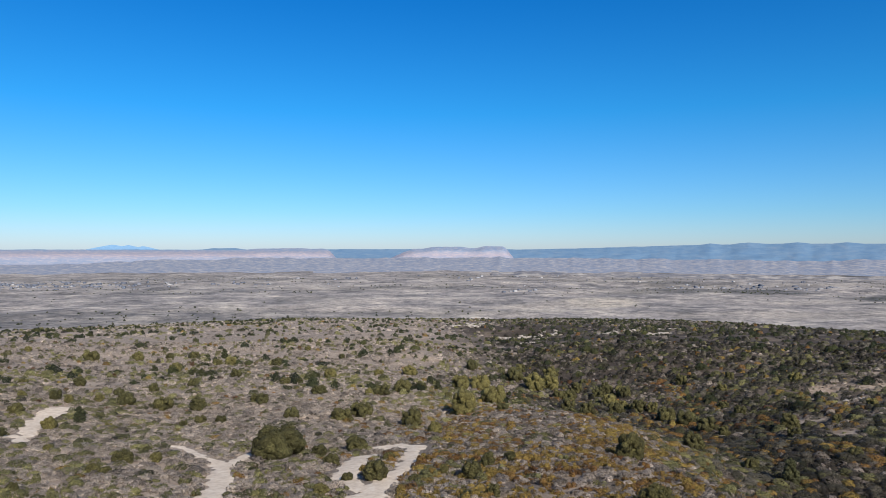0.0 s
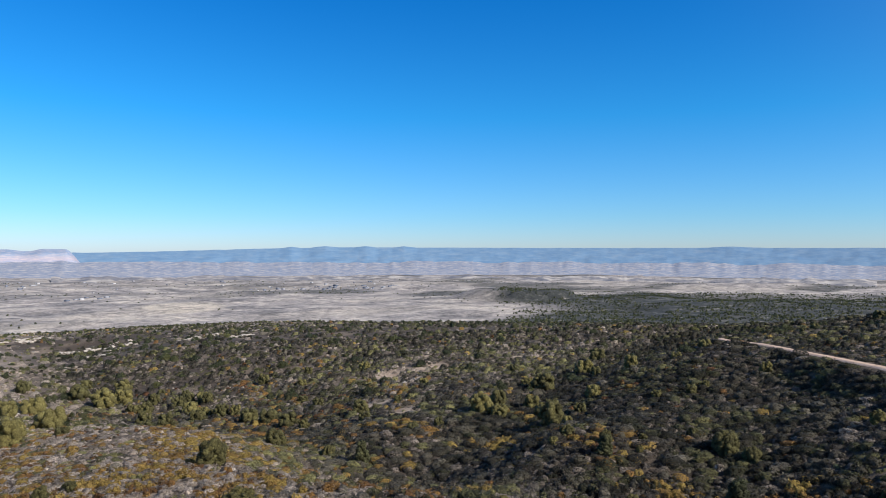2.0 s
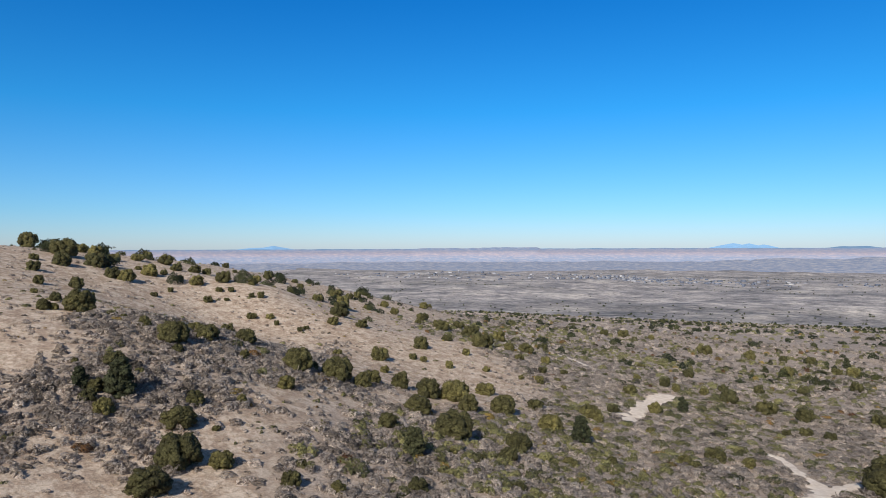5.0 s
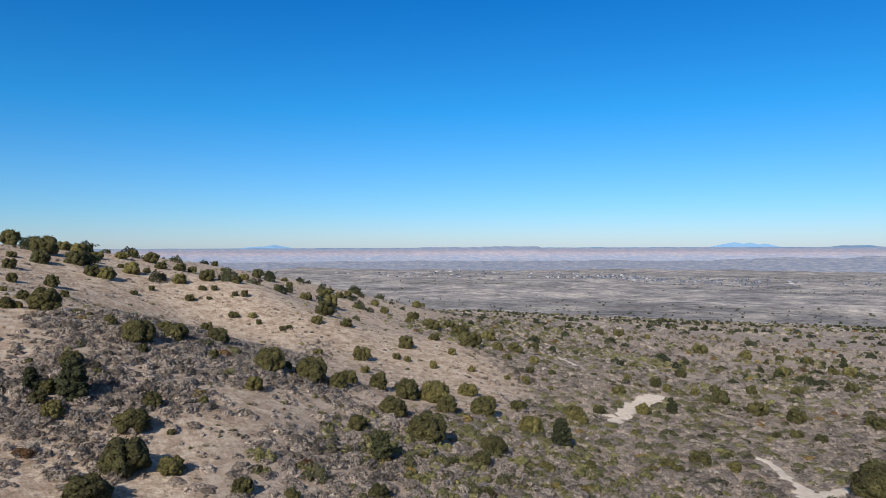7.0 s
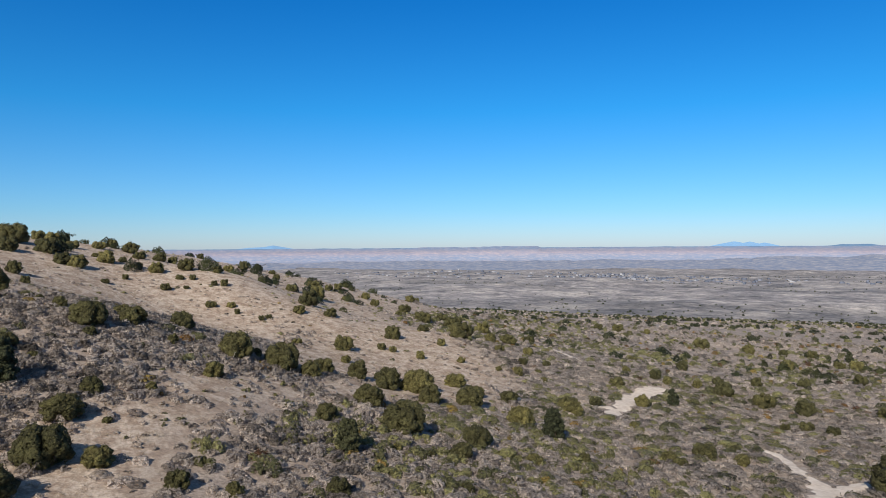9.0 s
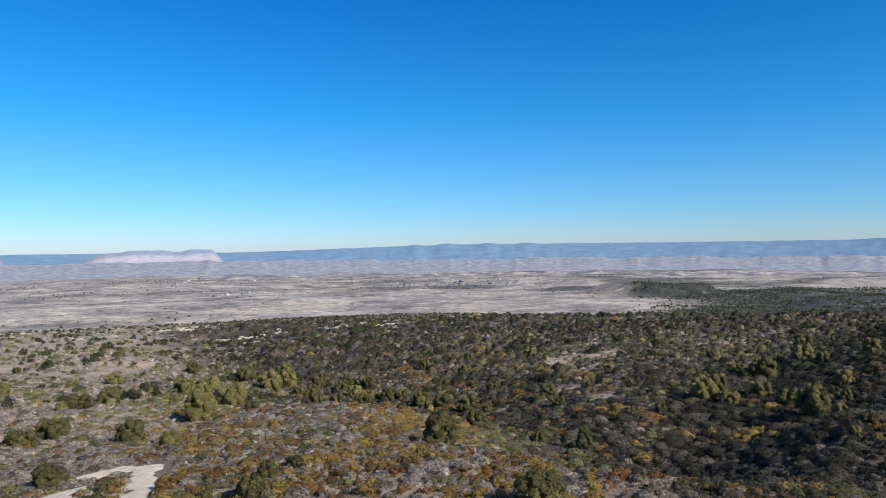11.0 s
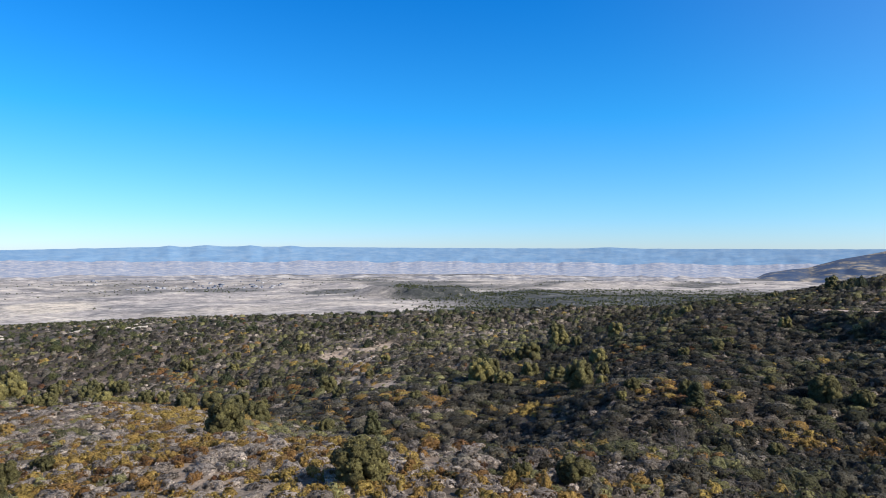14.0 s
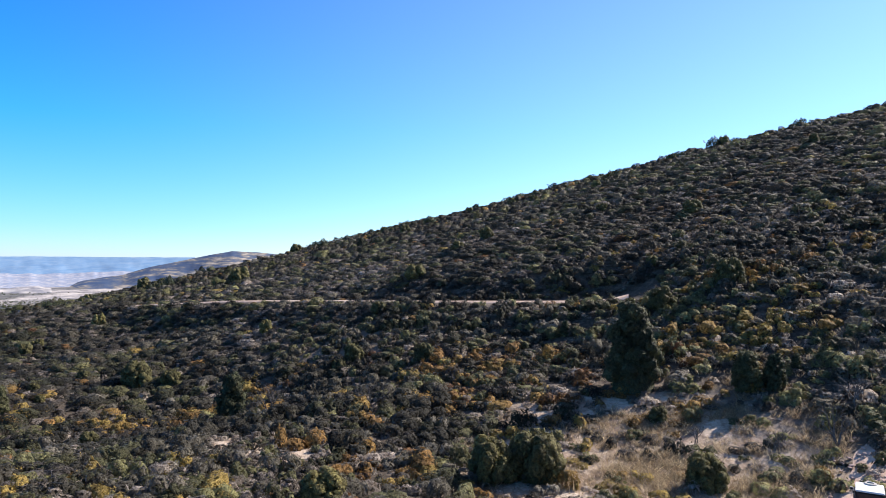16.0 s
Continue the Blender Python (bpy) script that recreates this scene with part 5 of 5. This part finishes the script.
def off_roader(x, y, heading):
    white, black = plain_material("white_paint", (0.78, 0.77, 0.74), 0.35), plain_material("black_trim", (0.018, 0.018, 0.02), 0.45)
    glass, rubber = plain_material("dark_glass", (0.02, 0.025, 0.03), 0.08), plain_material("tyre_rubber", (0.03, 0.03, 0.03), 0.85)
    steel, red = plain_material("steel", (0.5, 0.5, 0.5), 0.3, 1.0), plain_material("tail_lamp", (0.35, 0.02, 0.02), 0.2)
    root = new("off_road_vehicle")
    body = part("body", block((1.62, 3.6, 0.55), (0, 0, 0.82), 0.08), black, root, "black lower body")
    part("hood", block((1.40, 1.25, 0.16), (0, 1.18, 1.15), 0.05), white, root, "white hood")
    part("cabin", block((1.52, 1.95, 0.62), (0, -0.62, 1.38), 0.06, 0.92), black, root, "black cabin sides")
    part("roof", block((1.46, 1.85, 0.10), (0, -0.62, 1.73), 0.04), white, root, "plain white hard roof")
    part("windscreen", block((1.30, 0.05, 0.44), (0, 0.36, 1.42), 0.02), glass, root)
    part("rear_window", block((1.15, 0.04, 0.36), (0, -1.60, 1.45), 0.015), glass, root)
    for sx in (-1, 1):
        part("side_window", block((0.04, 1.2, 0.36), (sx * 0.735, -0.55, 1.46), 0.015), glass, root)
        part("fender", block((0.26, 0.95, 0.12), (sx * 0.78, 1.15, 0.98), 0.05), black, root)
        mirror = part("mirror", block((0.20, 0.10, 0.18), (sx * 0.93, 0.30, 1.34), 0.03), white, root, "white door mirror")
        part("mirror_glass", block((0.15, 0.012, 0.13), (sx * 0.93, 0.245, 1.34), 0.004), glass, mirror)
        part("tail_light", block((0.12, 0.05, 0.2), (sx * 0.72, -1.81, 0.95), 0.015), red, root)
        part("headlight", disc(0.11, 0.06, (sx * 0.48, 1.80, 0.95), "Z"), steel, root)
        for sy in (-1.18, 1.18):
            wheel = part("wheel", ring_tyre(0.39, 0.26, (sx * 0.72, sy, 0.39)), rubber, root)
            part("rim", disc(0.22, 0.20, (sx * 0.74, sy, 0.39)), steel, wheel)
    part("bumper", block((1.6, 0.18, 0.16), (0, -1.88, 0.62), 0.04), black, root)
    part("bumper", block((1.6, 0.18, 0.16), (0, 1.88, 0.62), 0.04), black, root)
    spare = part("spare_wheel", ring_tyre(0.34, 0.14, (0.05, 0.12, 1.79), "Z"), plain_material("worn_pale_rubber", (0.42, 0.40, 0.37), 0.8), root, "pale dusty spare wheel lying flat")
    part("rim", disc(0.20, 0.08, (0.05, 0.12, 1.77), "Z"), steel, spare)
    root.matrix_world = pose(x, y, float(land(x, y)) + 0.06, 0, 0, -heading)
    root.scale = (0.82, 0.82, 0.82)
    return tagged(root, "dusty white-roofed off-road vehicle parked on a stony track", "vehicle")


TRACK = [(40, -18), (36.5, -10), (32.0, -3.0), (27.6, 1.0), (22, 5.5), (14, 10)]
ribbon("dirt_track", TRACK, [3.0, 3.2, 3.4, 3.4, 3.2, 2.8], MAT_ROAD, "stony reddish track where the vehicle is parked", "road", 0.07, seed=31, ragged=0.3)
off_roader(27.3, 1.2, 127)


# ---- leafless shrubs and dead snags ----
MAT_DEAD = path_material("weathered_branch", (0.055, 0.045, 0.038), (0.13, 0.11, 0.095), (0.26, 0.235, 0.21), 7)


def bare_shrub(x, y, tall, seed, label):
    """A few crooked stems that fork twice into thin twigs."""
    g = random.Random(seed)
    root = new("bare_shrub")
    bm_stem, bm_twig = bmesh.new(), bmesh.new()

    def limb(bm, a, b, ra, rb):
        side = (b - a).orthogonal().normalized()
        other = (b - a).normalized().cross(side)
        ring = [[bm.verts.new(p + (side * math.cos(q) + other * math.sin(q)) * r) for q in (0, 1.571, 3.142, 4.712)] for p, r in ((a, ra), (b, rb))]
        for k in range(4):
            bm.faces.new((ring[0][k], ring[0][(k + 1) % 4], ring[1][(k + 1) % 4], ring[1][k]))

    def grow(a, way, length, r, level):
        b = a + way * length
        limb(bm_stem if level < 2 else bm_twig, a, b, r, r * 0.6)
        if level < 4:
            for _ in range(3 if level else 2):
                turn = Vector((g.gauss(0, 0.5), g.gauss(0, 0.5), g.gauss(0.15, 0.3)))
                grow(b, (way + turn).normalized(), length * g.uniform(0.55, 0.85), r * 0.58, level + 1)

    for _ in range(3):
        grow(Vector((g.uniform(-0.1, 0.1), g.uniform(-0.1, 0.1), -0.1)), Vector((g.gauss(0, 0.35), g.gauss(0, 0.35), 1)).normalized(), tall * 0.34, tall * 0.028, 0)
    tagged(part("stem", bm_stem, MAT_DEAD, root), kind="stuff")
    tagged(part("twigs", bm_twig, MAT_DEAD, root), kind="stuff")
    root.location = (x, y, float(land(x, y)))
    return tagged(root, label, "shrub", "leafless shrubs by the track")


for x, y, tall, seed in [(34.6, -2.4, 2.6, 1), (37.0, -5.6, 3.0, 2), (35.8, 0.6, 1.8, 3), (53.8, 33.6, 2.6, 4), (49.5, 25.5, 2.2, 5), (38.5, 4.6, 1.6, 6), (47.0, 12.0, 2.2, 7), (43.2, 50.4, 2.4, 8)]:
    bare_shrub(x, y, tall, seed, "leafless grey-brown shrub with thin forking twigs" if seed not in (4, 8) else "dead silvery snag standing among the scrub")


# ---- stones ----
def stone_shape(bm, rng, size, centre, flat=0.6):
    start = len(bm.verts)
    made = bmesh.ops.create_icosphere(bm, subdivisions=1, radius=1.0)["verts"]
    turn = Euler((rng.uniform(-0.3, 0.3), rng.uniform(-0.3, 0.3), rng.uniform(0, 6.28))).to_matrix()
    stretch = Vector((size * rng.uniform(0.7, 1.5), size * rng.uniform(0.6, 1.1), size * flat * rng.uniform(0.6, 1.1)))
    for v in made:
        v.co = turn @ Vector([a * b * rng.uniform(0.78, 1.15) for a, b in zip(v.co, stretch)]) + Vector(centre)


MAT_STONE = path_material("pale_stone", (0.24, 0.20, 0.165), (0.40, 0.35, 0.30), (0.54, 0.49, 0.43), 0.6)
MAT_RED_STONE = path_material("red_stone", (0.22, 0.14, 0.11), (0.38, 0.27, 0.22), (0.55, 0.44, 0.38), 2.0)
srng = random.Random(8)


def outcrop(x, y, length, turn):
    """A weathered ledge of pale blocks."""
    root = new("rock_outcrop")
    for k in range(11):
        u = srng.uniform(-0.5, 0.5) * length
        w = srng.gauss(0, 0.14) * length
        px, py = x + u * math.cos(turn) - w * math.sin(turn), y + u * math.sin(turn) + w * math.cos(turn)
        bm = bmesh.new()
        stone_shape(bm, srng, srng.uniform(0.06, 0.14) * length, (px, py, float(land(px, py)) + 0.02 * length), 0.42)
        part("boulder", bm, MAT_STONE, root)
    return tagged(root, "pale weathered rock ledge breaking through the scrub", "rock", "rock ledges along the gully")


for x, y, length, turn in [(44, 448, 22, 0.3), (44, 361, 14, 0.9), (52, 372, 12, 0.7), (65, 451, 24, 0.2), (28, 322, 9, 0.8), (95, 385, 18, 0.9), (109, 409, 16, 0.9), (114, 369, 15, 1.0), (122, 380, 12, 1.0),
                           (139, 428, 16, 0.6), (17, 509, 22, 0.0), (31, 545, 24, 0.1), (72, 470, 14, 0.1), (58, 420, 12, 0.4), (96, 159, 7, 0.5), (100, 163, 5, 0.2), (-190, 560, 9, 0.0), (-225, 565, 7, 0.1), (-160, 575, 8, 0.0)]:
    outcrop(x, y, length, turn)

# loose red stones along the track
bm = bmesh.new()
for k in range(420):
    f = srng.uniform(0, len(TRACK) - 1.001)
    (ax, ay), (bx, by) = TRACK[int(f)], TRACK[int(f) + 1]
    px, py = ax + (bx - ax) * (f % 1) + srng.gauss(0, 1.5), ay + (by - ay) * (f % 1) + srng.gauss(0, 1.5)
    if math.hypot(px - 27.3, py - 1.2) > 2.2:
        stone_shape(bm, srng, srng.uniform(0.06, 0.20), (px, py, float(land(px, py)) + 0.09))
me = bpy.data.meshes.new("track_stones")
bm.to_mesh(me)
bm.free()
me.materials.append(MAT_RED_STONE)
tagged(new("track_stones", me), "loose reddish stones strewn along the track", "stones", kind="stuff")

# ---- dry grass on the slope by the track ----
gr = np.random.default_rng(77)
gx, gy = 37 + gr.normal(0, 6, 2600), 3 + gr.normal(0, 7, 2600)
ok = (to_line(gx, gy, TRACK)[0] > 1.9) & (gr.uniform(0, 1, len(gx)) < 0.12 + 0.9 * step01(0.42, 0.58, fbm(gx / 3.5, gy / 3.5, 97)))
gx, gy = gx[ok], gy[ok]


def tuft_kinds(seed, count, blades):
    g = np.random.default_rng(seed)
    kinds = []
    for _ in range(count):
        base = g.normal(0, 0.22, (blades, 2))
        lean = g.normal(0, 0.28, (blades, 2))
        h = g.uniform(0.16, 0.42, blades)
        a = g.uniform(0, 3.14, blades)
        w = np.stack([np.cos(a), np.sin(a)], 1) * 0.020
        z0, z1 = np.zeros(blades) - 0.03, h
        v = np.stack([np.column_stack([base - w, z0]), np.column_stack([base + w, z0]), np.column_stack([base + lean + w * 0.3, z1]), np.column_stack([base + lean - w * 0.3, z1])], 1)
        kinds.append((v.reshape(-1, 3), np.arange(blades * 4).reshape(-1, 4)))
    return kinds


scatter_object("dry_grass", tuft_kinds(90, 6, 26), gx, gy, gr.uniform(0.7, 1.3, len(gx)), gr.uniform(0, 1, len(gx)), MAT_STRAW, "straw-coloured dry grass tufts by the track", "grass", 91)
gx, gy = sow(gr, 3500, 45, 140, -92, -20)
ok = (bare_soil(gx, gy) > 0.5) & off_paths(gx, gy)
scatter_object("dry_grass", tuft_kinds(92, 5, 9), gx[ok], gy[ok], gr.uniform(0.5, 1.1, ok.sum()), gr.uniform(0, 1, ok.sum()), MAT_STRAW, "sparse straw grass on the bare tan hill", "grass", 93)

# ---- far settlement ----
def wall_material(name, dark, mid, light):
    """Plastered walls and roofs, one tone a house."""
    m = Nodes(name, 0.85)
    c = m.ramp(m.attr("tint").outputs["Fac"], [(0.0, dark), (0.5, mid), (1.0, light)])
    return m.done(m.mix(0.5, c, m.ramp(m.noise(0.4, 4, 0.6), [(0.35, (0.75, 0.75, 0.75)), (0.65, (1.1, 1.1, 1.1))]), "MULTIPLY"))


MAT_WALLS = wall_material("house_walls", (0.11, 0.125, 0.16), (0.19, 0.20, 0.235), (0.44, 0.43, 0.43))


def house_kind(l, w, h):
    v = np.array([(-l, -w, -2), (l, -w, -2), (l, w, -2), (-l, w, -2), (-l, -w, h), (l, -w, h), (l, w, h), (-l, w, h), (-l, 0, h * 1.6), (l, 0, h * 1.6)], float)
    f = np.array([(0, 1, 5, 4), (1, 2, 6, 5), (2, 3, 7, 6), (3, 0, 4, 7), (4, 5, 9, 8), (6, 7, 8, 9), (4, 8, 7, 7), (5, 6, 9, 9)])
    return v, f


hr = np.random.default_rng(19)
HAMLETS = [(-1200, 1800, 130, 120), (-1000, 1870, 160, 70), (-1900, 1560, 260, 60), (-1880, 1960, 300, 60), (-1250, 1950, 120, 50), (-600, 1890, 120, 16), (175, 1560, 26, 6), (800, 1890, 110, 34), (915, 1690, 70, 20), (300, 2300, 500, 30)]
hx = np.concatenate([hr.normal(x, s, n) for x, y, s, n in HAMLETS])
hy = np.concatenate([hr.normal(y, s * 0.45, n) for x, y, s, n in HAMLETS])
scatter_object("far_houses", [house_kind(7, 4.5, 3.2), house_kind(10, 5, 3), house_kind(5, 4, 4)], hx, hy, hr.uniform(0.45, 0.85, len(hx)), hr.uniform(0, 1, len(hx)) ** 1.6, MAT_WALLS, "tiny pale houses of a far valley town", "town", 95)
